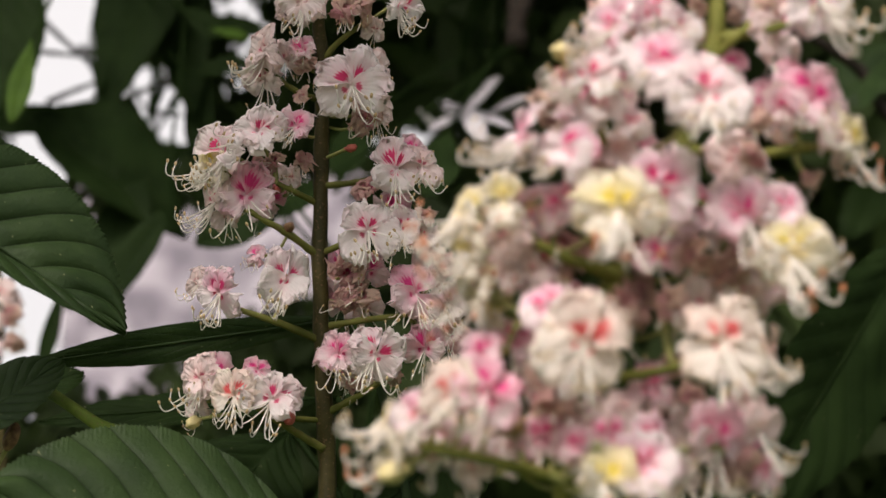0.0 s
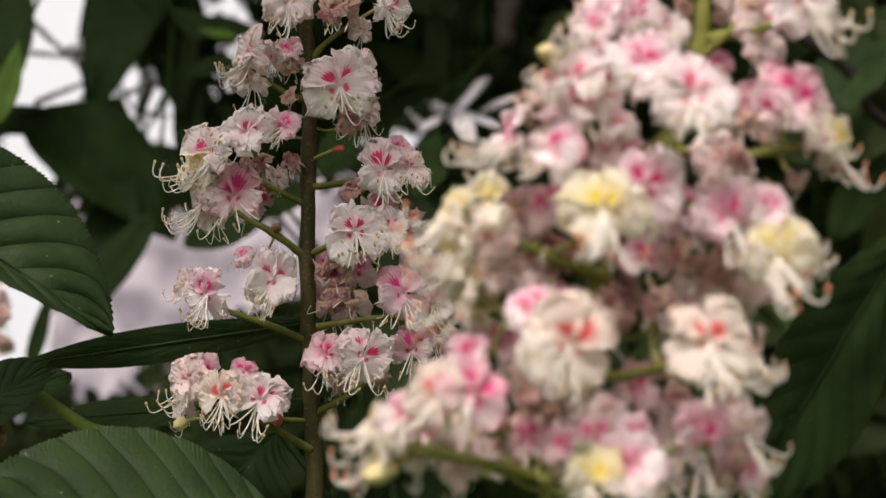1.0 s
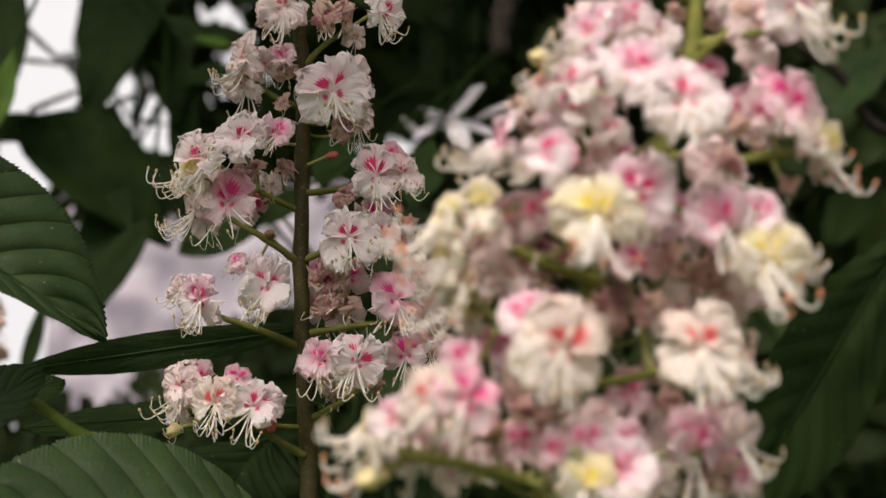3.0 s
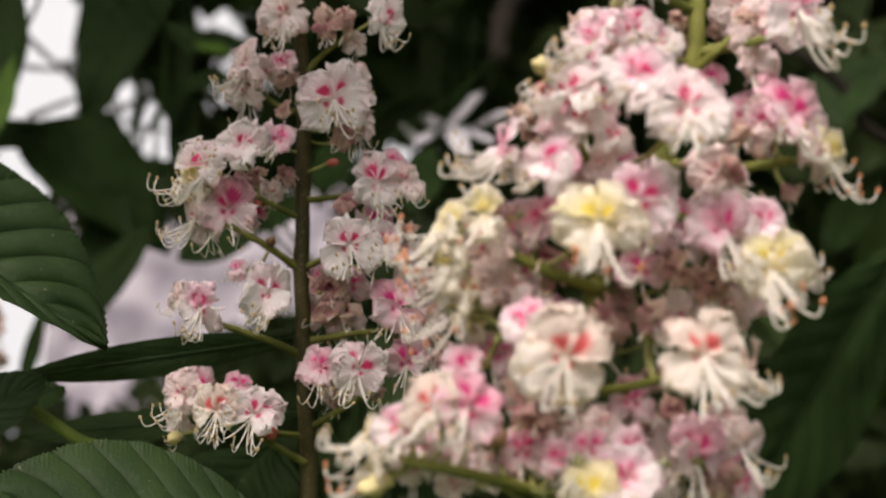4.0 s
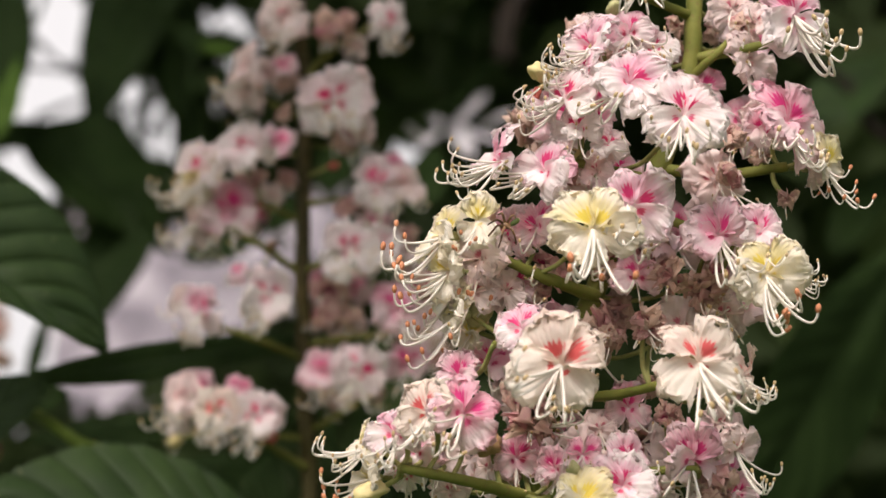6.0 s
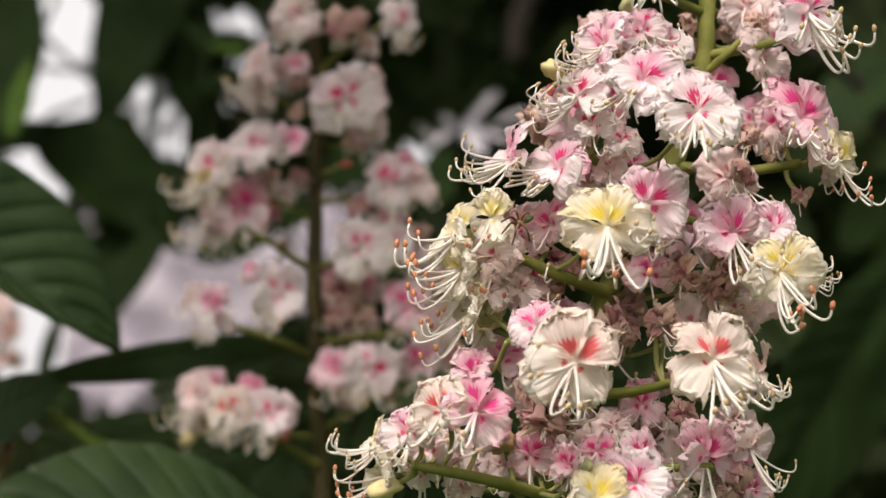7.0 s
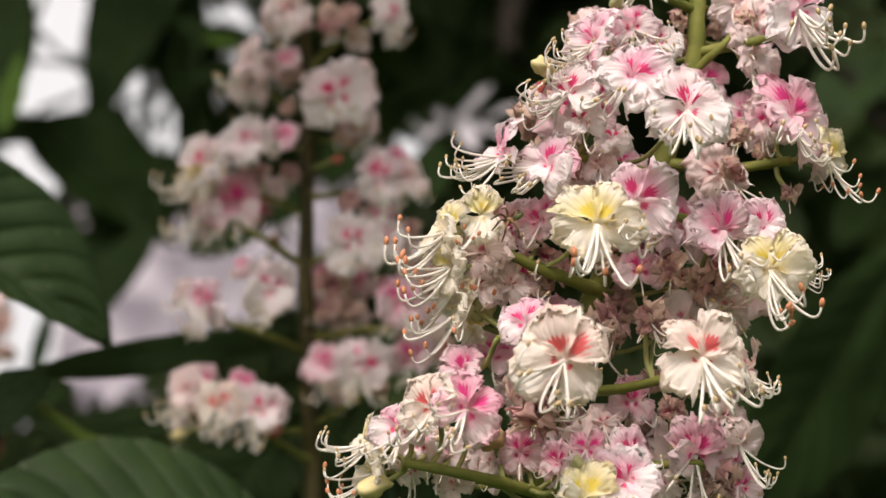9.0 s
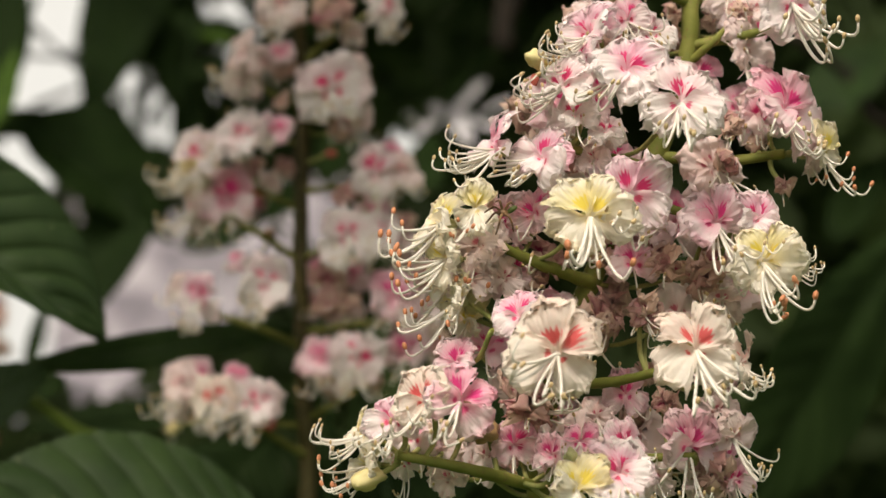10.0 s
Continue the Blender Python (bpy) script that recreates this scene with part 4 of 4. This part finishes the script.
front.blossom(0.0317, 0.3400, 1.7792, 0.0097, "rosy", -8, 4, 0, 3)
front.blossom(0.0263, 0.3430, 1.7767, 0.0093, "rosy", -20, -6, 0, 3)
front.blossom(0.0390, 0.3330, 1.7723, 0.0146, "pink", 6, -4, -20, 6)
front.blossom(0.0406, 0.3410, 1.7786, 0.0101, "pink", 10, 8, 0, 3)
front.blossom(0.0302, 0.3310, 1.7690, 0.0149, "yellow", 0, 4, 0, 5, "orange")
front.blossom(0.0547, 0.3450, 1.7787, 0.0176, "rosy", 8, -8, 0, 4)
front.blossom(0.0647, 0.3490, 1.7808, 0.0138, "pale", 36, -8, 0, 6)
front.blossom(0.0427, 0.3520, 1.7903, 0.0105, "rosy", 0, -8, 0, 2)
front.blossom(0.0509, 0.3510, 1.7883, 0.0096, "withered", 0, 0, 0, 2)
front.blossom(0.0474, 0.3540, 1.7944, 0.0081, "withered", 0, 0, 20, 1)
front.blossom(0.0365, 0.3520, 1.7855, 0.0110, "pale", -5, 0, 0, 2)
front.blossom(0.0591, 0.3500, 1.7724, 0.0131, "pale", 15, -10, 0, 5)
front.blossom(0.0485, 0.3510, 1.7724, 0.0113, "pale", 0, -10, 0, 3)
front.blossom(0.0623, 0.3520, 1.7867, 0.0110, "pale", 20, 0, 0, 3)
front.blossom(0.0653, 0.3520, 1.7720, 0.0113, "rosy", 30, -10, 0, 3)
front.blossom(0.0355, 0.3560, 1.8107, 0.0091, "pale", 0, 0, 0, 3)
front.bud(0.0245, 0.3460, 1.8629, 0.0054, BUD_YELLOW, -40, 10, "pale yellow unopened flower bud")
front.bud(0.0238, 0.3460, 1.8585, 0.0027, BUD_RED, -30, -60, "small reddish bud tip")
front.bud(0.0405, 0.3430, 1.8767, 0.0037, CALYX, 30, 40, "pale green flower bud")
front.bud(-0.0118, 0.3410, 1.7718, 0.0062, BUD_YELLOW, -60, -20, "yellow-green bud")
front.bud(0.0294, 0.3360, 1.7756, 0.0046, CALYX, 0, 20, "green ovary")
front.bud(0.0125, 0.3460, 1.7820, 0.0073, BUD_TAN, -10, -10, "tan withered flower base")
front.bud(0.0107, 0.3520, 1.8103, 0.0073, CALYX, -20, 0, "yellow-green flower base")
front.fill(31, 7, 0.0350, 0.0749, 1.8609, 1.8768, 0.3501, 0.3661, 0.0141, ('pale', 'withered', 'rosy', 'withered'))
front.fill(32, 9, 0.0245, 0.0789, 1.8389, 1.8557, 0.3481, 0.3661, 0.0148, ('pale', 'withered', 'rosy', 'withered'))
front.fill(33, 13, 0.0069, 0.0729, 1.8150, 1.8376, 0.3481, 0.3681, 0.0154, ('pale', 'withered', 'rosy', 'withered'))
front.fill(34, 12, 0.0068, 0.0671, 1.7929, 1.8125, 0.3461, 0.3701, 0.0154, ('pale', 'withered', 'rosy', 'withered'))
front.fill(35, 16, -0.0077, 0.0662, 1.7690, 1.7880, 0.3461, 0.3701, 0.0154, ('pale', 'withered', 'rosy', 'withered'))

# ---- flower spike behind ----
rear = Spike((-0.0400, 0.5200, 1.6520), "upright spike of white chestnut blossom with brown-green stem", True)
rear.stalk("stem", [(-0.0400, 0.5200, 1.6520), (-0.0396, 0.5478, 1.7738), (-0.0408, 0.5478, 1.8071), (-0.0430, 0.5478, 1.8489), (-0.0432, 0.5478, 1.8881), (-0.0433, 0.5478, 1.9183), (-0.0454, 0.5478, 1.9491), (-0.0462, 0.5478, 1.9743)], 0.0032, 0.0021)
rear.stalk("branchlet", [(-0.0433, 0.5478, 1.8577), (-0.0534, 0.5418, 1.8642), (-0.0663, 0.5378, 1.8710)], 0.0014, 0.001)
rear.stalk("branchlet", [(-0.0423, 0.5478, 1.8288), (-0.0546, 0.5418, 1.8336), (-0.0685, 0.5398, 1.8380)], 0.0014, 0.001)
rear.stalk("branchlet", [(-0.0410, 0.5478, 1.7931), (-0.0502, 0.5418, 1.7982), (-0.0628, 0.5378, 1.8061)], 0.0014, 0.001)
rear.stalk("branchlet", [(-0.0411, 0.5478, 1.8024), (-0.0505, 0.5438, 1.8026), (-0.0577, 0.5418, 1.8037)], 0.001, 0.0008)
rear.stalk("branchlet", [(-0.0408, 0.5478, 1.8043), (-0.0320, 0.5438, 1.8086), (-0.0226, 0.5398, 1.8137)], 0.0013, 0.0009)
rear.stalk("branchlet", [(-0.0435, 0.5478, 1.8822), (-0.0329, 0.5448, 1.8824), (-0.0233, 0.5428, 1.8839)], 0.0013, 0.0009)
rear.stalk("branchlet", [(-0.0434, 0.5478, 1.9264), (-0.0375, 0.5448, 1.9326), (-0.0296, 0.5428, 1.9381)], 0.0012, 0.0008)
rear.stalk("branchlet", [(-0.0423, 0.5478, 1.8336), (-0.0286, 0.5448, 1.8354), (-0.0126, 0.5428, 1.8370)], 0.0013, 0.0009)
rear.stalk("branchlet", [(-0.0430, 0.5478, 1.8753), (-0.0500, 0.5438, 1.8783), (-0.0573, 0.5398, 1.8812)], 0.0012, 0.0008)
rear.stalk("branchlet", [(-0.0432, 0.5478, 1.9122), (-0.0526, 0.5438, 1.9150), (-0.0623, 0.5418, 1.9225)], 0.0012, 0.0008)
rear.stalk("branchlet", [(-0.0431, 0.5478, 1.8586), (-0.0326, 0.5428, 1.8615), (-0.0192, 0.5398, 1.8638)], 0.0012, 0.0008)
rear.blossom(-0.0496, 0.5400, 1.9461, 0.0217, "pale", -8, -20, 0, 8)
rear.blossom(-0.0354, 0.5440, 1.9420, 0.0156, "withered", 0, 0, 0, 3)
rear.blossom(-0.0283, 0.5420, 1.9437, 0.0148, "withered", 5, -8, 30, 3)
rear.blossom(-0.0166, 0.5410, 1.9444, 0.0196, "white", 42, -12, 0, 9)
rear.blossom(-0.0253, 0.5460, 1.9372, 0.0104, "pale", 10, -30, 0, 1)
rear.blossom(-0.0621, 0.5410, 1.9273, 0.0216, "pale", -48, -14, 0, 6)
rear.blossom(-0.0627, 0.5450, 1.9196, 0.0184, "pale", -18, -46, 0, 3)
rear.blossom(-0.0561, 0.5470, 1.9266, 0.0141, "pale", 10, -30, 0, 1)
rear.blossom(-0.0494, 0.5400, 1.9279, 0.0110, "rosy", -4, -2, 0, 2)
rear.blossom(-0.0488, 0.5450, 1.9234, 0.0103, "withered", 0, -20, 0, 2)
rear.blossom(-0.0320, 0.5310, 1.9128, 0.0248, "white", 2, -8, -16, 6)
rear.blossom(-0.0257, 0.5400, 1.9204, 0.0161, "pale", 24, 4, 0, 4)
rear.blossom(-0.0276, 0.5430, 1.9030, 0.0175, "withered", 12, -10, 0, 3)
rear.blossom(-0.0242, 0.5450, 1.9079, 0.0154, "pale", 26, -16, 0, 7)
rear.blossom(-0.0403, 0.5410, 1.9165, 0.0102, "rosy", -30, 0, 0, 4)
rear.blossom(-0.0493, 0.5440, 1.9118, 0.0095, "withered", 0, 0, 0, 1)
rear.blossom(-0.0632, 0.5330, 1.8968, 0.0211, "white", -6, -4, 28, 6)
rear.blossom(-0.0506, 0.5350, 1.8995, 0.0155, "rosy", 0, -4, 28, 5)
rear.blossom(-0.0746, 0.5350, 1.8904, 0.0236, "white", -34, -4, 0, 10)
rear.blossom(-0.0794, 0.5410, 1.8870, 0.0177, "yellow", -52, -6, 0, 8)
rear.blossom(-0.0673, 0.5400, 1.8771, 0.0209, "rosy", -8, -14, 0, 2)
rear.blossom(-0.0781, 0.5420, 1.8752, 0.0180, "pale", -54, -6, 0, 8)
rear.blossom(-0.0742, 0.5450, 1.8715, 0.0145, "pale", -20, -40, 0, 1)
rear.blossom(-0.0633, 0.5430, 1.8865, 0.0112, "withered", 0, -8, 0, 2)
rear.blossom(-0.0583, 0.5420, 1.8890, 0.0098, "withered", 0, 0, 40, 4)
rear.blossom(-0.0489, 0.5440, 1.8896, 0.0109, "withered", 0, -8, 0, 3)
rear.blossom(-0.0532, 0.5450, 1.8842, 0.0095, "pale", 5, -30, 0, 4)
rear.blossom(-0.0173, 0.5350, 1.8845, 0.0207, "white", 4, -6, 0, 6)
rear.blossom(-0.0087, 0.5410, 1.8870, 0.0166, "pale", 30, -8, 0, 7)
rear.blossom(-0.0118, 0.5450, 1.8935, 0.0128, "rosy", 20, 4, 0, 2)
rear.blossom(-0.0276, 0.5410, 1.8779, 0.0123, "withered", 0, 0, 0, 0)
rear.blossom(-0.0263, 0.5320, 1.8634, 0.0208, "white", 0, -6, -20, 6)
rear.blossom(-0.0161, 0.5360, 1.8650, 0.0192, "white", 14, -8, 8, 6)
rear.blossom(-0.0083, 0.5430, 1.8701, 0.0094, "withered", 10, 0, 0, 1)
rear.blossom(-0.0089, 0.5450, 1.8644, 0.0145, "pale", 25, -8, 0, 4)
rear.blossom(-0.0343, 0.5440, 1.8512, 0.0162, "withered", 0, -8, 0, 2)
rear.blossom(-0.0283, 0.5450, 1.8444, 0.0161, "withered", 0, -8, 30, 2)
rear.blossom(-0.0355, 0.5460, 1.8423, 0.0151, "withered", 0, -12, 60, 2)
rear.blossom(-0.0269, 0.5470, 1.8528, 0.0152, "rosy", 0, -8, 0, 1)
rear.blossom(-0.0106, 0.5380, 1.8434, 0.0209, "rosy", 18, -8, 0, 9)
rear.blossom(-0.0026, 0.5430, 1.8513, 0.0158, "withered", 10, -8, 0, 3)
rear.blossom(0.0001, 0.5440, 1.8412, 0.0158, "pale", 30, -8, 0, 7)
rear.blossom(-0.0529, 0.5310, 1.8467, 0.0224, "white", 2, -6, 10, 6)
rear.blossom(-0.0632, 0.5380, 1.8559, 0.0100, "rosy", -18, 0, 0, 4)
rear.blossom(-0.0747, 0.5340, 1.8430, 0.0186, "pink", -18, -20, 6, 10)
rear.blossom(-0.0825, 0.5410, 1.8471, 0.0132, "pale", -40, 0, 0, 3)
rear.blossom(-0.0353, 0.5350, 1.8226, 0.0171, "rosy", -12, -4, -10, 6)
rear.blossom(-0.0237, 0.5310, 1.8221, 0.0208, "white", 6, -6, 18, 6)
rear.blossom(-0.0174, 0.5410, 1.8172, 0.0120, "withered", 12, -8, 0, 4)
rear.blossom(-0.0297, 0.5430, 1.8133, 0.0099, "withered", 0, -20, 0, 2)
rear.blossom(-0.0074, 0.5430, 1.8259, 0.0185, "rosy", 12, -14, 0, 2)
rear.blossom(-0.0003, 0.5490, 1.8305, 0.0173, "withered", 20, -10, 0, 4)
rear.blossom(-0.0686, 0.5310, 1.8086, 0.0193, "red", -10, -8, -6, 7)
rear.blossom(-0.0563, 0.5310, 1.8075, 0.0210, "white", 4, -6, 28, 6)
rear.blossom(-0.0803, 0.5380, 1.8146, 0.0203, "pale", -34, -4, 0, 9)
rear.blossom(-0.0760, 0.5410, 1.8173, 0.0145, "rosy", -10, 2, 0, 1)
rear.blossom(-0.0622, 0.5400, 1.8178, 0.0106, "rosy", 0, 4, 0, 1)
rear.blossom(-0.0830, 0.5450, 1.8073, 0.0124, "pale", -40, -30, 0, 4)
rear.bud(-0.0327, 0.5410, 1.8936, 0.0038, BUD_RED, 60, 0, "dark red bud")
rear.bud(-0.0517, 0.5410, 1.8024, 0.0052, BUD_RED, 0, -40, "dark red bud")
rear.bud(-0.0824, 0.5370, 1.8006, 0.0055, BUD_YELLOW, -30, -30, "yellow-green bud")
rear.bud(-0.0532, 0.5410, 1.8662, 0.0049, BUD_BROWN, 20, 0, "brown withered bud")
rear.bud(-0.0577, 0.5420, 1.8793, 0.0042, BUD_RED, 0, 0, "brownish red bud")
rear.fill(42, 3, -0.0760, -0.0523, 1.8802, 1.9001, 0.5498, 0.5578, 0.0153, ('pale', 'rosy'))
rear.fill(43, 6, -0.0369, -0.0023, 1.8374, 1.8802, 0.5478, 0.5618, 0.0163, ('pale', 'withered', 'rosy'))
rear.fill(44, 3, -0.0361, -0.0098, 1.8127, 1.8222, 0.5478, 0.5558, 0.0144, ('pale', 'withered'))

far = Spike((-0.2500, 1.0000, 1.7000), "distant faded spike of chestnut blossom", True)
far.stalk("stem", [(-0.2500, 1.0000, 1.7000), (-0.2703, 1.0000, 1.8611), (-0.2710, 1.0000, 1.9096), (-0.2761, 1.0000, 1.9519)], 0.003, 0.002)
far.blossom(-0.2712, 0.9940, 1.9225, 0.0200, "pale", 0, -8, 0, 4)
far.blossom(-0.2614, 0.9900, 1.9080, 0.0187, "withered", 10, -8, 0, 3)
far.blossom(-0.2719, 0.9880, 1.9025, 0.0199, "pale", -10, -8, 0, 4)
far.blossom(-0.2632, 0.9920, 1.8927, 0.0193, "withered", 10, -8, 0, 3)
far.blossom(-0.2745, 0.9920, 1.8876, 0.0187, "rosy", -10, -8, 0, 3)
far.blossom(-0.2646, 0.9960, 1.9194, 0.0162, "pale", 30, -8, 0, 3)


def spider(place):
    """A small green and brown spider clinging to the petals."""
    ob = thing("spider", place, "small brown spider with a green abdomen on the petals", "spider")
    child("body", mesh_of("body", *egg((-0.0008, 0, 0), 0.0013, 0.0009, 0.0008), [SPIDER_BROWN]), ob, Matrix())
    v, f = egg((0, 0, 0), 0.0013, 0.0006, 0.0006)
    child("abdomen", mesh_of("abdomen", v, f, [SPIDER_GREEN]), ob, pose(0.0011, -0.0002, 0.0007, 0, -35, 0))
    for k in range(8):
        s = 1 if k < 4 else -1
        a = radians((200, 160, 110, 50)[k % 4]) * s
        out = Vector((math.cos(a), 0, math.sin(a)))
        line = [Vector((-0.0008, 0, 0)), out * 0.0018 + Vector((-0.0008, -0.0014, 0.0003)), out * 0.0029 + Vector((-0.0008, -0.0006, -0.0003)), out * 0.0037 + Vector((-0.0010, 0.0014, -0.0008))]
        child("leg", mesh_of("leg", *tube(spline(line, 4), [0.00030, 0.00016], 6), [SPIDER_BROWN]), ob, Matrix())
    return ob


spider((0.0168, 0.3310, 1.8253))


def leaf_stalk():
    """A thick green stalk between the leaves."""
    a, b, c = Vector((-0.1365, 0.5600, 1.8141)), Vector((-0.1156, 0.5450, 1.8009)), Vector((-0.0814, 0.5300, 1.7786))
    ob = thing("leaf_stalk", a, "thick yellow-green leaf stalk", "stalk")
    child("stalk", mesh_of("stalk", *tube(spline([Vector((0, 0, 0)), b - a, c - a, Vector((-0.06, 0.5, 1.66)) - a], 8), [0.0019, 0.0024], 10, 2.0, 0.1), [STALK_GREEN]), ob, Matrix())
    v, f = egg((0, 0, 0), 0.0026, 0.0026, 0.0050, 8, 10)
    e = Vector((-0.1445, 0.5500, 1.7970)) - a
    child("bud", mesh_of("bud", v, f, [BUD_BROWN]), ob, Matrix.Translation(e) @ pose(0, 0, 0, 0, 20, 0), "brown scaly bud")
    child("bud_stalk", mesh_of("bud_stalk", *tube(spline([e, e + Vector((-0.004, 0.004, -0.02)), c - a], 6), [0.0008, 0.0012], 7), [PEDICEL]), ob, Matrix())


leaf_stalk()



def motions():
    """The pull of focus; the spikes themselves stand still."""
    walk(focus_mark, [(0.0, pose(0, 0.535, 1.864)), (3.3, pose(0, 0.535, 1.864)), (3.8, pose(0, 0.485, 1.8533)), (4.3, pose(0, 0.432, 1.8421)), (4.5, pose(0, 0.417, 1.8389)), (5.0, pose(0, 0.387, 1.8325)), (5.2, pose(0, 0.377, 1.8304)), (5.8, pose(0, 0.348, 1.8242)), (6.2, pose(0, 0.338, 1.822)), (10.0, pose(0, 0.338, 1.822))])


motions()
